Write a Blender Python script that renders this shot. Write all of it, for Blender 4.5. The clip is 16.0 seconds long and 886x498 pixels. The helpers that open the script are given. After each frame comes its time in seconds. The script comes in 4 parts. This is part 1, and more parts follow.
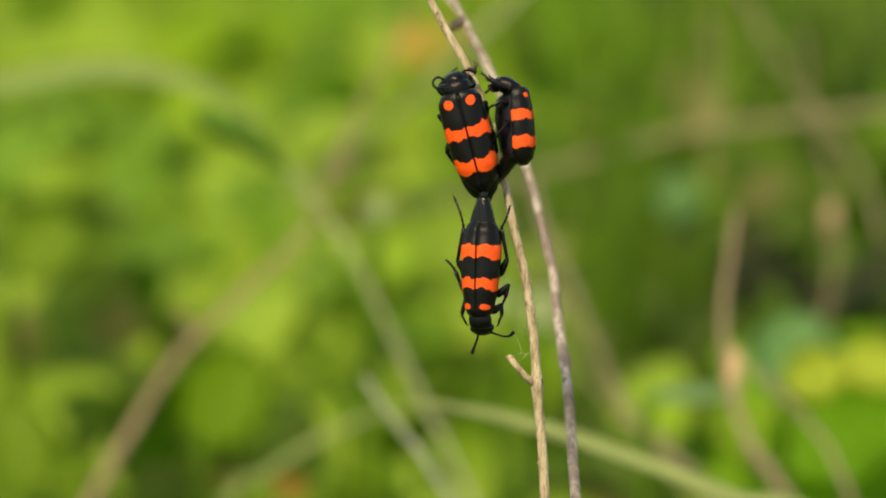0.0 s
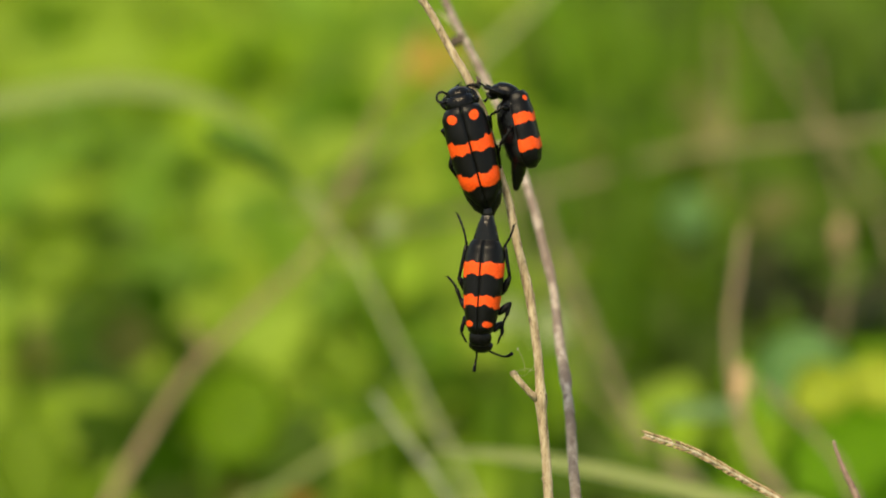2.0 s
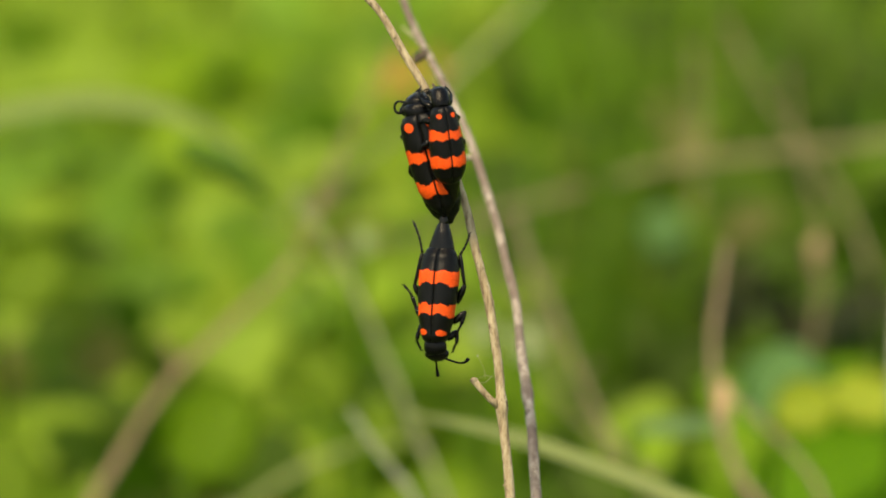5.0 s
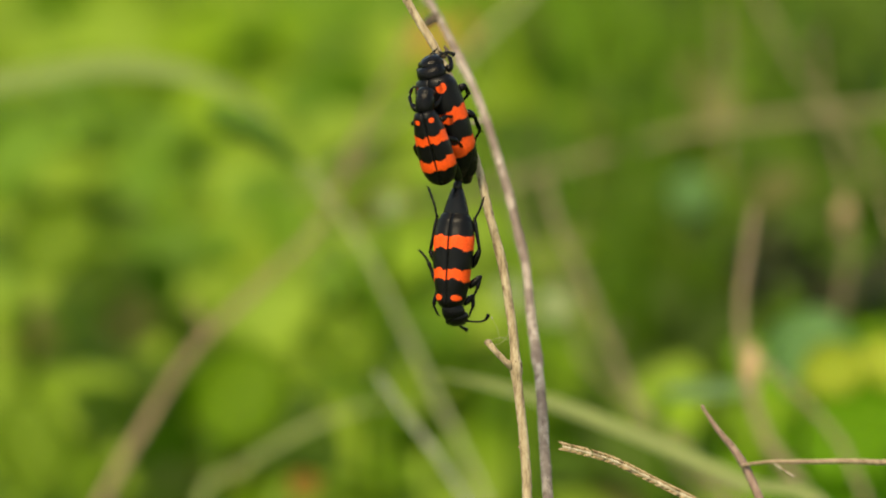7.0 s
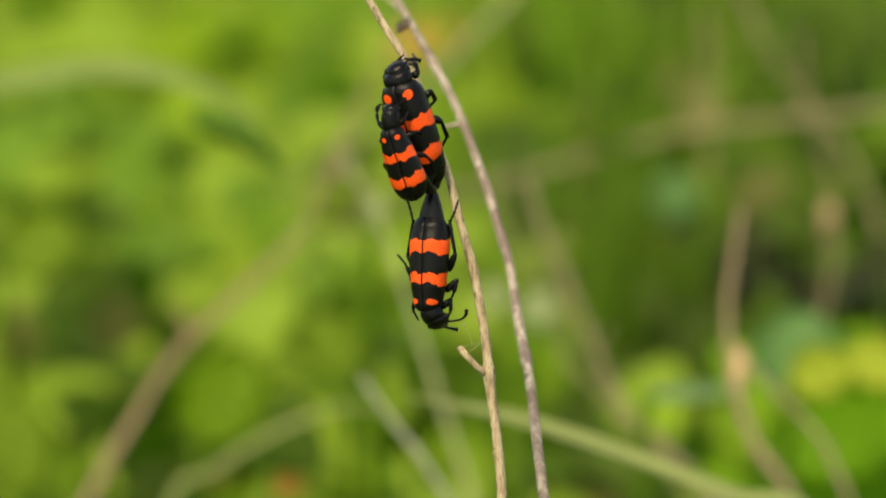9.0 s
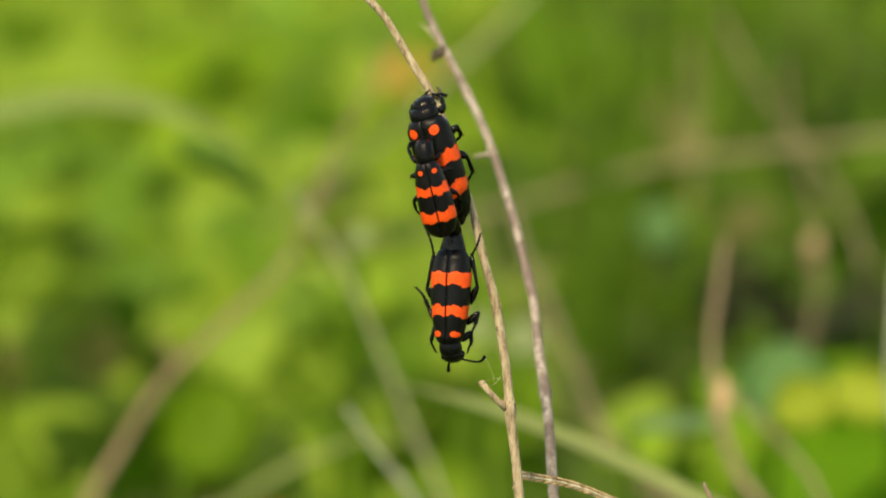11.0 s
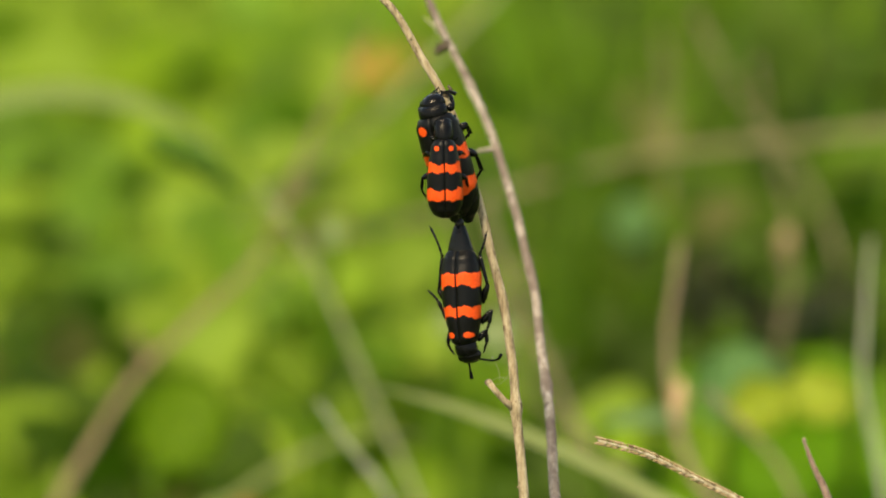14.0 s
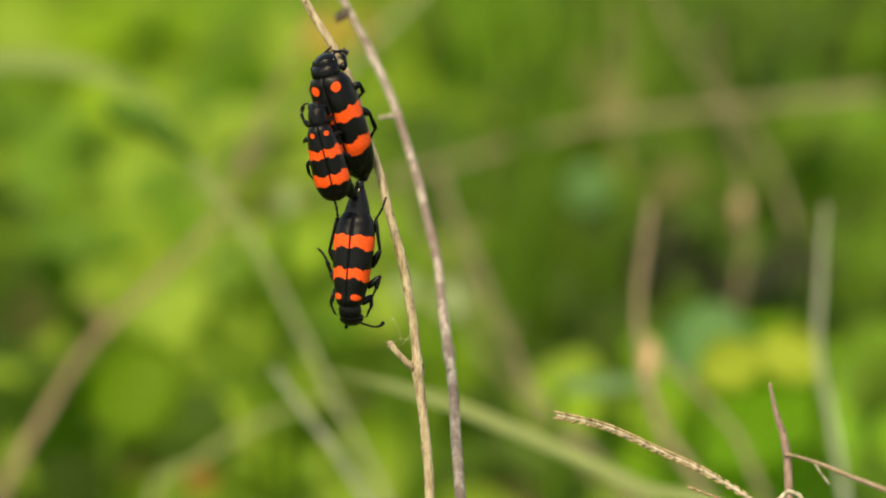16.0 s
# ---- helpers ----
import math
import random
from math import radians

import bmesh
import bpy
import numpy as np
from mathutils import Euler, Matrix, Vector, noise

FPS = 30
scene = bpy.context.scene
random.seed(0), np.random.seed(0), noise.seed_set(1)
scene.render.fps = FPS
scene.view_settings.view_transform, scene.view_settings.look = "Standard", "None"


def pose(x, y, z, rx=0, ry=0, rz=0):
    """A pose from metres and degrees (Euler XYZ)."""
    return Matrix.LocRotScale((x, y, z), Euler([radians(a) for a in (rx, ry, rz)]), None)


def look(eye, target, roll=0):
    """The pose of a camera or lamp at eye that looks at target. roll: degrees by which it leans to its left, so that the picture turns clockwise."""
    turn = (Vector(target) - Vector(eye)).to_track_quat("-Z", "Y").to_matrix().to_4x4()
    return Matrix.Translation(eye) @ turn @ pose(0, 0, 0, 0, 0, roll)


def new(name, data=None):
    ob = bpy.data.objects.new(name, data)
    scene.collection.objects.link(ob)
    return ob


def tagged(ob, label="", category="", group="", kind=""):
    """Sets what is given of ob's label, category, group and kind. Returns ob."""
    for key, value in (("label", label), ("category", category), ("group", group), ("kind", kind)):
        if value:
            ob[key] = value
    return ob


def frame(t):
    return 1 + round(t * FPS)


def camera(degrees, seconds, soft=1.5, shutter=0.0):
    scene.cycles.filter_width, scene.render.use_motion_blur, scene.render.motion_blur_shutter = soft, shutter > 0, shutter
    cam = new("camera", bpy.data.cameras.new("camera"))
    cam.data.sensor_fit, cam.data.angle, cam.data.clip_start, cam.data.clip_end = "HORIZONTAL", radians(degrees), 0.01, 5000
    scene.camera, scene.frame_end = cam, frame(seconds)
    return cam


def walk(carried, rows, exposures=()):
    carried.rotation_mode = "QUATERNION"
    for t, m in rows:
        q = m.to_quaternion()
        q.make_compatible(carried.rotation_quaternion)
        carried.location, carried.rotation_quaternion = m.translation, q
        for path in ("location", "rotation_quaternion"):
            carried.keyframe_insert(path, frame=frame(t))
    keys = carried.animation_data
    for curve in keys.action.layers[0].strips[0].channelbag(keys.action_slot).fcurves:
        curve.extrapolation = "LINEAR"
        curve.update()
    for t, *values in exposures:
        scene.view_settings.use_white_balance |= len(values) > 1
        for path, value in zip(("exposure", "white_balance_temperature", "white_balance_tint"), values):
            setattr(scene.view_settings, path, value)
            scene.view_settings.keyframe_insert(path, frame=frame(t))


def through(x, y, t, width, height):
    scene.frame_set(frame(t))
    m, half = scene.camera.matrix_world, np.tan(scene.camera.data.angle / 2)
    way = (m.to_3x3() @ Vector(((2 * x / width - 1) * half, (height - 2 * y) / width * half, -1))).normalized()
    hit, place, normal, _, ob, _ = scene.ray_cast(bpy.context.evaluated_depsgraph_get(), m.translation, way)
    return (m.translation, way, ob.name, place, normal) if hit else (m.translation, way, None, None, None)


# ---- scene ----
cam = camera(8.0, 16.0, soft=1.9)

# The view leans down 18 degrees. FACE is a frame at the beetles: x right, y away, z up the stem.
TILT = radians(18)
NEAR = 1.1212                       # metres from the lens to the beetles
FACE = Matrix.Translation((0, 0, 0.5)) @ Matrix.Rotation(-TILT, 4, "X")
EYE = FACE @ Matrix.Translation((0, -NEAR, 0)) @ Matrix.Rotation(radians(90), 4, "X")


def sheet(u, v, d=0.0):
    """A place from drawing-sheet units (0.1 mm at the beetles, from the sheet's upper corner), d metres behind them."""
    k = 1e-4 * (NEAR + d) / NEAR
    return FACE @ Vector(((u - 784) * k, d, (441 - v) * k))


def perch(u, v, depth, lean=0, roll=0, pitch=0):
    """A pose at a sheet place, depth in mm: lean tips the head to the right, roll turns about the long axis."""
    turn = Matrix.Rotation(radians(lean), 4, "Y") @ Matrix.Rotation(radians(pitch), 4, "X") @ Matrix.Rotation(radians(roll), 4, "Z")
    return Matrix.Translation(sheet(u, v, depth * 1e-3)) @ FACE.to_3x3().to_4x4() @ turn


def gaze(du, dv):
    """The camera turned in the hand by so many sheet units."""
    return EYE @ Euler((dv * 1e-4 / NEAR, du * 1e-4 / NEAR, 0)).to_matrix().to_4x4()


WALK = [
    (0, gaze(0, 0)),
    (0.5, gaze(11, -9)),
    (1, gaze(19, -6)),
    (1.5, gaze(19, 6)),
    (2, gaze(18, 30)),
    (2.5, gaze(19, 51)),
    (3, gaze(20, 62)),
    (3.5, gaze(3, 64)),
    (4, gaze(-15, 60)),
    (4.2, gaze(-26, 60)),
    (6.3, gaze(-20, 19)),
    (6.5, gaze(-8, 8)),
    (7, gaze(23, -6)),
    (7.5, gaze(29, -13)),
    (8, gaze(32, -14)),
    (8.5, gaze(20, -13)),
    (9, gaze(-5, -2)),
    (9.5, gaze(-14, 16)),
    (10, gaze(-29, 34)),
    (10.2, gaze(-32, 40)),
    (12.3, gaze(-30, 56)),
    (12.5, gaze(-41, 50)),
    (13, gaze(-58, 40)),
    (13.5, gaze(-64, 38)),
    (14, gaze(-80, 43)),
    (14.5, gaze(-107, 43)),
    (15, gaze(-128, 37)),
    (15.5, gaze(-143, 20)),
    (16, gaze(-159, -16)),
]

cam.data.dof.use_dof = True
cam.data.dof.focus_distance = NEAR - 0.004
cam.data.dof.aperture_fstop = 16
walk(cam, WALK, exposures=[(0, 0.94, 7950, 6), (1.2, 0.89, 7950, 6), (14, 0.91, 7950, 6), (15.5, 0.93, 7950, 6), (16, 0.98, 7950, 6)])

# ---- daylight: thin cloud, high soft sun ----
world = bpy.data.worlds.new("world")
scene.world = world
world.use_nodes = True
wn = world.node_tree.nodes
sky = wn.new("ShaderNodeTexSky")
sky.sky_type = "NISHITA"
sky.sun_disc = False
sky.sun_elevation = radians(62)
sky.sun_rotation = radians(-150)
wn["Background"].inputs["Strength"].default_value = 0.15
world.node_tree.links.new(sky.outputs[0], wn["Background"].inputs["Color"])
sun = new("sun", bpy.data.lights.new("sun", "SUN"))
sun.data.energy = 2.6
sun.data.angle = radians(12)
sun.data.color = (1.0, 0.95, 0.86)
sun.matrix_basis = look((-1.0, -1.6, 3.6), (0, 0, 0))


# ---- materials ----
class Nodes:
    """Short hand for a node material."""

    def __init__(self, name):
        self.mat = bpy.data.materials.new(name)
        self.mat.use_nodes = True
        self.tree = self.mat.node_tree
        self.bsdf = self.tree.nodes["Principled BSDF"]

    def add(self, kind, **inputs):
        n = self.tree.nodes.new(kind)
        for key, value in inputs.items():
            self.put(n.inputs[key.replace("_", " ")], value)
        return n

    def put(self, socket, value):
        if isinstance(value, bpy.types.NodeSocket):
            self.tree.links.new(value, socket)
        else:
            socket.default_value = value

    def math(self, op, a, b=0.0, c=0.0):
        n = self.tree.nodes.new("ShaderNodeMath")
        n.operation = op
        for i, value in enumerate((a, b, c)):
            self.put(n.inputs[i], value)
        return n.outputs[0]

    def ramp(self, fac, stops):
        n = self.tree.nodes.new("ShaderNodeValToRGB")
        self.put(n.inputs[0], fac)
        e = n.color_ramp.elements
        while len(e) < len(stops):
            e.new(0.5)
        for el, (p, col) in zip(e, stops):
            el.position, el.color = p, (*col, 1)
        return n.outputs[0]

    def noise(self, vector, scale, detail=3.0, rough=0.6):
        n = self.tree.nodes.new("ShaderNodeTexNoise")
        self.put(n.inputs["Vector"], vector)
        n.inputs["Scale"].default_value = scale
        n.inputs["Detail"].default_value = detail
        n.inputs["Roughness"].default_value = rough
        return n.outputs["Fac"]

    def coords(self, stretch=(1, 1, 1), socket="Object"):
        t = self.tree.nodes.new("ShaderNodeTexCoord")
        m = self.tree.nodes.new("ShaderNodeMapping")
        m.inputs["Scale"].default_value = stretch
        self.tree.links.new(t.outputs[socket], m.inputs["Vector"])
        return m.outputs[0]

    def bump(self, height, strength, distance):
        b = self.add("ShaderNodeBump", Height=height)
        b.inputs["Strength"].default_value = strength
        b.inputs["Distance"].default_value = distance
        self.put(self.bsdf.inputs["Normal"], b.outputs[0])

    def set(self, **inputs):
        for key, value in inputs.items():
            self.put(self.bsdf.inputs[key.replace("_", " ")], value)
        return self.mat

    def mix(self, fac, a, b):
        n = self.tree.nodes.new("ShaderNodeMix")
        n.data_type = "RGBA"
        self.put(n.inputs[0], fac)
        self.put(n.inputs[6], a)
        self.put(n.inputs[7], b)
        return n.outputs[2]


def shell_material(name, k, spot_r, spot_z, spot_x=1.85, shift=(0.0, 0.0)):
    """Black wing case with two toothed orange bands and a round spot; k is the beetle's size, shift moves the bands up."""
    m = Nodes(name)
    co = m.coords((1000 / k,) * 3)
    sep = m.add("ShaderNodeSeparateXYZ", Vector=co)
    x, z = sep.outputs[0], sep.outputs[2]
    ax = m.math("ABSOLUTE", x)
    rough = m.math("MULTIPLY", m.math("SUBTRACT", m.noise(co, 0.8, 3.0), 0.5), 1.25)
    teeth = m.math("MULTIPLY", m.math("SINE", m.math("MULTIPLY", ax, 2.9)), 0.17)
    step = m.math("MINIMUM", m.math("MAXIMUM", m.math("MULTIPLY", m.math("SUBTRACT", ax, 2.45), 4.0), 0.0), 1.0)
    low = m.math("MULTIPLY_ADD", step, 0.5, m.math("MULTIPLY", m.math("SINE", m.math("MULTIPLY_ADD", ax, 2.6, 1.2)), 0.17))

    def band(top, bottom):
        up = m.math("SUBTRACT", m.math("ADD", m.math("ADD", low, rough), top), z)
        down = m.math("SUBTRACT", z, m.math("ADD", m.math("ADD", teeth, rough), bottom))
        return m.math("MULTIPLY", m.math("MINIMUM", up, down), 9.0)

    dx = m.math("DIVIDE", m.math("SUBTRACT", ax, spot_x), spot_r[0])
    dz = m.math("DIVIDE", m.math("SUBTRACT", z, spot_z), spot_r[1])
    r = m.math("SQRT", m.math("ADD", m.math("MULTIPLY", dx, dx), m.math("MULTIPLY", dz, dz)))
    spot = m.math("MULTIPLY", m.math("SUBTRACT", m.math("ADD", 1.0, m.math("MULTIPLY", rough, 0.4)), r), 8.0)
    seam = m.math("MULTIPLY", m.math("SUBTRACT", ax, 0.12), 14.0)
    mask = m.math("MAXIMUM", m.math("MAXIMUM", band(3.75 + shift[0], 1.85 + shift[0]), band(-1.75 + shift[1], -4.0 + shift[1])), spot)
    mask = m.math("MINIMUM", mask, seam)
    n = m.math("MINIMUM", m.math("MAXIMUM", mask, 0.0), 1.0)
    tone = m.noise(co, 3.0, 4.0)
    orange = m.ramp(tone, ((0.3, (0.68, 0.055, 0.008)), (0.7, (0.92, 0.1, 0.014))))
    black = m.ramp(tone, ((0.3, (0.0022, 0.002, 0.0018)), (0.75, (0.0052, 0.0048, 0.0042))))
    m.bump(m.noise(co, 9.0, 3.0), 0.35, 0.0001)
    return m.set(Base_Color=m.mix(n, black, orange), Roughness=m.math("MULTIPLY_ADD", tone, 0.2, 0.25), Specular_IOR_Level=0.16, Specular_Tint=(1.0, 0.93, 0.8, 1))


def chitin_material(name, rough, tint, gloss):
    m = Nodes(name)
    co = m.coords((1000, 1000, 1000))
    m.bump(m.noise(co, 5.0, 4.0), 0.5, 0.00012)
    return m.set(Base_Color=m.ramp(m.noise(co, 1.5), ((0.3, tint), (0.8, tuple(c * 2.2 for c in tint)))),
                 Roughness=m.math("MULTIPLY_ADD", m.noise(co, 2.0), 0.18, rough), Specular_IOR_Level=gloss, Specular_Tint=(1.0, 0.88, 0.7, 1))


def bark_material(name, dark, mid, pale, blotch=0.0):
    """Dry stem: long fibres, darker flecks and pale worn streaks."""
    m = Nodes(name)
    co = m.coords((700, 700, 160))
    fine = m.coords((1000, 1000, 500))
    fib = m.noise(co, 1.6, 5.0, 0.7)
    base = m.ramp(fib, ((0.28, dark), (0.48, mid), (0.72, pale)))
    fleck = m.ramp(m.noise(fine, 0.9, 4.0), ((0.56, (0, 0, 0)), (0.68, (1, 1, 1))))
    wide = m.ramp(m.noise(m.coords((170, 170, 95)), 1.0, 3.0), ((0.44, (0, 0, 0)), (0.58, (1, 1, 1))))
    col = m.mix(m.math("MULTIPLY", fleck, 0.9), base, (*dark, 1))
    col = m.mix(m.math("MULTIPLY", wide, blotch), col, (mid[0] * 0.5, mid[1] * 0.45, mid[2] * 0.45, 1))
    m.bump(m.math("ADD", fib, m.math("MULTIPLY", m.noise(fine, 1.5), 0.5)), 0.8, 0.00025)
    return m.set(Base_Color=col, Roughness=0.85, Specular_IOR_Level=0.2)


def leaf_material(name, dark, light, through, scale=9.0):
    """Green leaf: varies leaf by leaf and in wide drifts, lets light through."""
    m = Nodes(name)
    geo = m.tree.nodes.new("ShaderNodeNewGeometry")
    co = m.coords((1, 1, 1))
    drift = m.noise(co, scale, 2.0)
    fac = m.math("MULTIPLY_ADD", geo.outputs["Random Per Island"], 0.55, m.math("MULTIPLY_ADD", drift, 1.1, -0.35))
    col = m.ramp(fac, ((0.15, dark), (0.85, light)))
    vein = m.noise(m.coords((60, 60, 60)), 3.0, 3.0)
    m.bump(vein, 0.3, 0.002)
    m.set(Base_Color=col, Roughness=0.6, Specular_IOR_Level=0.15)
    tr = m.add("ShaderNodeBsdfTranslucent", Color=m.mix(0.65, col, (*through, 1)))
    mix = m.add("ShaderNodeMixShader", Fac=0.4)
    m.tree.links.new(m.bsdf.outputs[0], mix.inputs[1])
    m.tree.links.new(tr.outputs[0], mix.inputs[2])
    m.tree.links.new(mix.outputs[0], m.tree.nodes["Material Output"].inputs["Surface"])
    return m.mat


def soil_material():
    m = Nodes("soil")
    co = m.coords((1, 1, 1))
    n = m.noise(co, 7.0, 6.0)
    m.bump(m.noise(co, 60.0, 4.0), 0.7, 0.01)
    return m.set(Base_Color=m.ramp(n, ((0.3, (0.045, 0.06, 0.012)), (0.55, (0.07, 0.095, 0.018)), (0.75, (0.12, 0.11, 0.04)))), Roughness=0.95)


CHITIN = chitin_material("black_chitin", 0.08, (0.002, 0.0019, 0.0018), 0.18)
GLOSS = chitin_material("glossy_chitin", 0.03, (0.002, 0.002, 0.0019), 0.27)
FUR = chitin_material("downy_chitin", 0.16, (0.002, 0.002, 0.0022), 0.16)
BARK_TAN = bark_material("tan_bark", (0.11, 0.07, 0.035), (0.36, 0.26, 0.14), (0.58, 0.46, 0.28))
BARK_GREY = bark_material("grey_bark", (0.09, 0.06, 0.042), (0.31, 0.24, 0.17), (0.53, 0.44, 0.34), 0.85)
STRAW = bark_material("straw", (0.18, 0.13, 0.07), (0.42, 0.34, 0.2), (0.6, 0.52, 0.36))
TWIG_BROWN = bark_material("brown_twig", (0.11, 0.08, 0.035), (0.22, 0.17, 0.085), (0.31, 0.25, 0.13))
UMBER = bark_material("umber_stalk", (0.13, 0.08, 0.042), (0.28, 0.178, 0.098), (0.38, 0.253, 0.15))
TWIG_PALE = bark_material("pale_twig", (0.18, 0.17, 0.07), (0.32, 0.31, 0.14), (0.44, 0.42, 0.24))
SEED_TAN = bark_material("tan_seed", (0.38, 0.22, 0.09), (0.6, 0.38, 0.18), (0.74, 0.52, 0.3))
DRY_DARK = bark_material("dark_dry", (0.02, 0.014, 0.008), (0.07, 0.05, 0.03), (0.14, 0.1, 0.06))
STALK = bark_material("brown_stalk", (0.15, 0.1, 0.05), (0.29, 0.2, 0.11), (0.4, 0.29, 0.17))
PALE_GREY = bark_material("bleached", (0.2, 0.19, 0.1), (0.31, 0.3, 0.19), (0.42, 0.4, 0.28))
HUSK = bark_material("husk", (0.13, 0.08, 0.035), (0.33, 0.22, 0.1), (0.5, 0.37, 0.2))
DARK_BUD = bark_material("dark_bud", (0.035, 0.075, 0.005), (0.06, 0.12, 0.008), (0.085, 0.165, 0.012))
RED_SHOOT = bark_material("red_shoot", (0.13, 0.075, 0.05), (0.26, 0.16, 0.11), (0.37, 0.26, 0.18))
SAGE = leaf_material("sage_leaf", (0.29, 0.36, 0.1), (0.4, 0.47, 0.15), (0.36, 0.46, 0.1))
BLADE = leaf_material("blade_green", (0.32, 0.36, 0.12), (0.5, 0.53, 0.21), (0.42, 0.47, 0.1))
# lime leaf, its sunlit lightness mixed into the colour
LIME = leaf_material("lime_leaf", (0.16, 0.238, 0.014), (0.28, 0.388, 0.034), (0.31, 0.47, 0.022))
MID = leaf_material("green_leaf", (0.072, 0.135, 0.006), (0.175, 0.295, 0.02), (0.16, 0.38, 0.01))
# dark green leaf that holds the shade among the plants in its colour
SHADE_GREEN = leaf_material("shade_green_leaf", (0.042, 0.072, 0.003), (0.088, 0.145, 0.006), (0.08, 0.22, 0.006))
YELLOW = leaf_material("yellow_leaf", (0.36, 0.42, 0.04), (0.58, 0.6, 0.08), (0.55, 0.66, 0.04))
FRESH = leaf_material("fresh_leaf", (0.16, 0.31, 0.012), (0.25, 0.45, 0.02), (0.24, 0.54, 0.015))
# pale colour that paints out-of-focus leaf highlights
HIGHLIGHT_DISC = leaf_material("highlight_disc", (0.4, 0.45, 0.2), (0.54, 0.58, 0.28), (0.45, 0.52, 0.18))
BRANCH = bark_material("dry_branch", (0.16, 0.12, 0.05), (0.26, 0.205, 0.095), (0.35, 0.29, 0.15))
# near-black leaf: the shadow between plants is painted into its colour
SHADOW_GAP = leaf_material("shadow_gap_leaf", (0.026, 0.032, 0.007), (0.065, 0.068, 0.016), (0.04, 0.045, 0.01))
GRASSY = leaf_material("grassy_leaf", (0.14, 0.235, 0.01), (0.25, 0.375, 0.018), (0.25, 0.46, 0.01))
PALE_LEAF = leaf_material("pale_leaf", (0.26, 0.37, 0.15), (0.34, 0.46, 0.21), (0.2, 0.4, 0.08))
TEAL = leaf_material("teal_leaf", (0.2, 0.34, 0.11), (0.32, 0.48, 0.18), (0.2, 0.45, 0.08))
DRY_LEAF = leaf_material("dry_leaf", (0.115, 0.11, 0.025), (0.2, 0.18, 0.05), (0.2, 0.2, 0.03))
ORANGE_LEAF = leaf_material("orange_leaf", (0.36, 0.2, 0.03), (0.5, 0.29, 0.06), (0.5, 0.31, 0.04))
SOIL = soil_material()


# ---- mesh helpers ----
def mesh_of(name, bm, material, smooth=True):
    me = bpy.data.meshes.new(name)
    bm.to_mesh(me)
    bm.free()
    me.materials.append(material)
    if smooth:
        for p in me.polygons:
            p.use_smooth = True
    return me


def part(name, bm, material, parent, label=""):
    ob = new(name, mesh_of(name, bm, material))
    ob.parent = parent
    return tagged(ob, label)


def rings(bm, loops, cap=True):
    """Skin closed loops of places in order."""
    rows = [[bm.verts.new(p) for p in loop] for loop in loops]
    n = len(rows[0])
    for a, b in zip(rows, rows[1:]):
        for i in range(n):
            bm.faces.new((a[i], a[(i + 1) % n], b[(i + 1) % n], b[i]))
    if cap:
        bm.faces.new(rows[0][::-1])
        bm.faces.new(rows[-1])
    return rows


def tube(bm, pts, radii, sides=8, wobble=0.0, seed=0):
    """A round limb through places, with a radius at each."""
    pts = [Vector(p) for p in pts]
    rnd = random.Random(seed)
    loops, side = [], None
    for i, p in enumerate(pts):
        d = (pts[min(i + 1, len(pts) - 1)] - pts[max(i - 1, 0)]).normalized()
        if side is None:
            side = d.orthogonal().normalized()
        side = (side - d * side.dot(d)).normalized()
        up = d.cross(side)
        r = radii[i] if isinstance(radii, (list, tuple)) else radii
        loop = []
        for j in range(sides):
            a = 2 * math.pi * j / sides
            w = 1 + wobble * rnd.uniform(-1, 1)
            loop.append(p + (side * math.cos(a) + up * math.sin(a)) * r * w)
        loops.append(loop)
    rings(bm, loops)


def spline(pts, per=6):
    """Places along a smooth curve through pts."""
    pts = [Vector(p) for p in pts]
    out = []
    for i in range(len(pts) - 1):
        p0, p1, p2, p3 = pts[max(i - 1, 0)], pts[i], pts[i + 1], pts[min(i + 2, len(pts) - 1)]
        for k in range(per):
            t = k / per
            out.append(0.5 * (2 * p1 + (p2 - p0) * t + (2 * p0 - 5 * p1 + 4 * p2 - p3) * t * t + (3 * p1 - p0 - 3 * p2 + p3) * t ** 3))
    return out + [pts[-1]]


def ball(bm, c, r, u=8, v=6):
    """An ellipsoid of radii r at c."""
    m = Matrix.Translation(c) @ Matrix.Diagonal((*r, 1))
    bmesh.ops.create_uvsphere(bm, u_segments=u, v_segments=v, radius=1, matrix=m)


def loft(bm, sections, sides=20):
    """Body sections (z, half width, back height, belly depth, y shift), rounded."""
    loops = []
    for z, w, h, b, y in sections:
        loop = []
        for j in range(sides):
            a = 2 * math.pi * j / sides
            c, s = math.cos(a), math.sin(a)
            loop.append(Vector((w * s, y - (h if c > 0 else b) * c, z)))
        loops.append(loop)
    rings(bm, loops)


def smooth_at(table, s):
    """Cosine blend through (place, value) pairs."""
    for (a, p), (b, q) in zip(table, table[1:]):
        if s <= b:
            t = max(0.0, (s - a) / (b - a))
            t = t * t * (3 - 2 * t)
            return p + (q - p) * t
    return table[-1][1]


# ---- the beetles: mm in their own space, head up (+z), back towards -y ----
SPAN = 17.0
TAPERED = ((0.0, 1.9), (0.03, 2.8), (0.1, 3.35), (0.3, 3.5), (0.5, 3.45), (0.7, 3.2), (0.82, 2.7), (0.9, 2.05), (0.95, 1.4), (1.0, 0.45))
ROUNDED = ((0.0, 1.5), (0.03, 2.15), (0.1, 2.65), (0.3, 3.2), (0.5, 3.55), (0.7, 3.65), (0.8, 3.42), (0.88, 3.0), (0.94, 2.45), (0.98, 1.75), (1.0, 0.9))
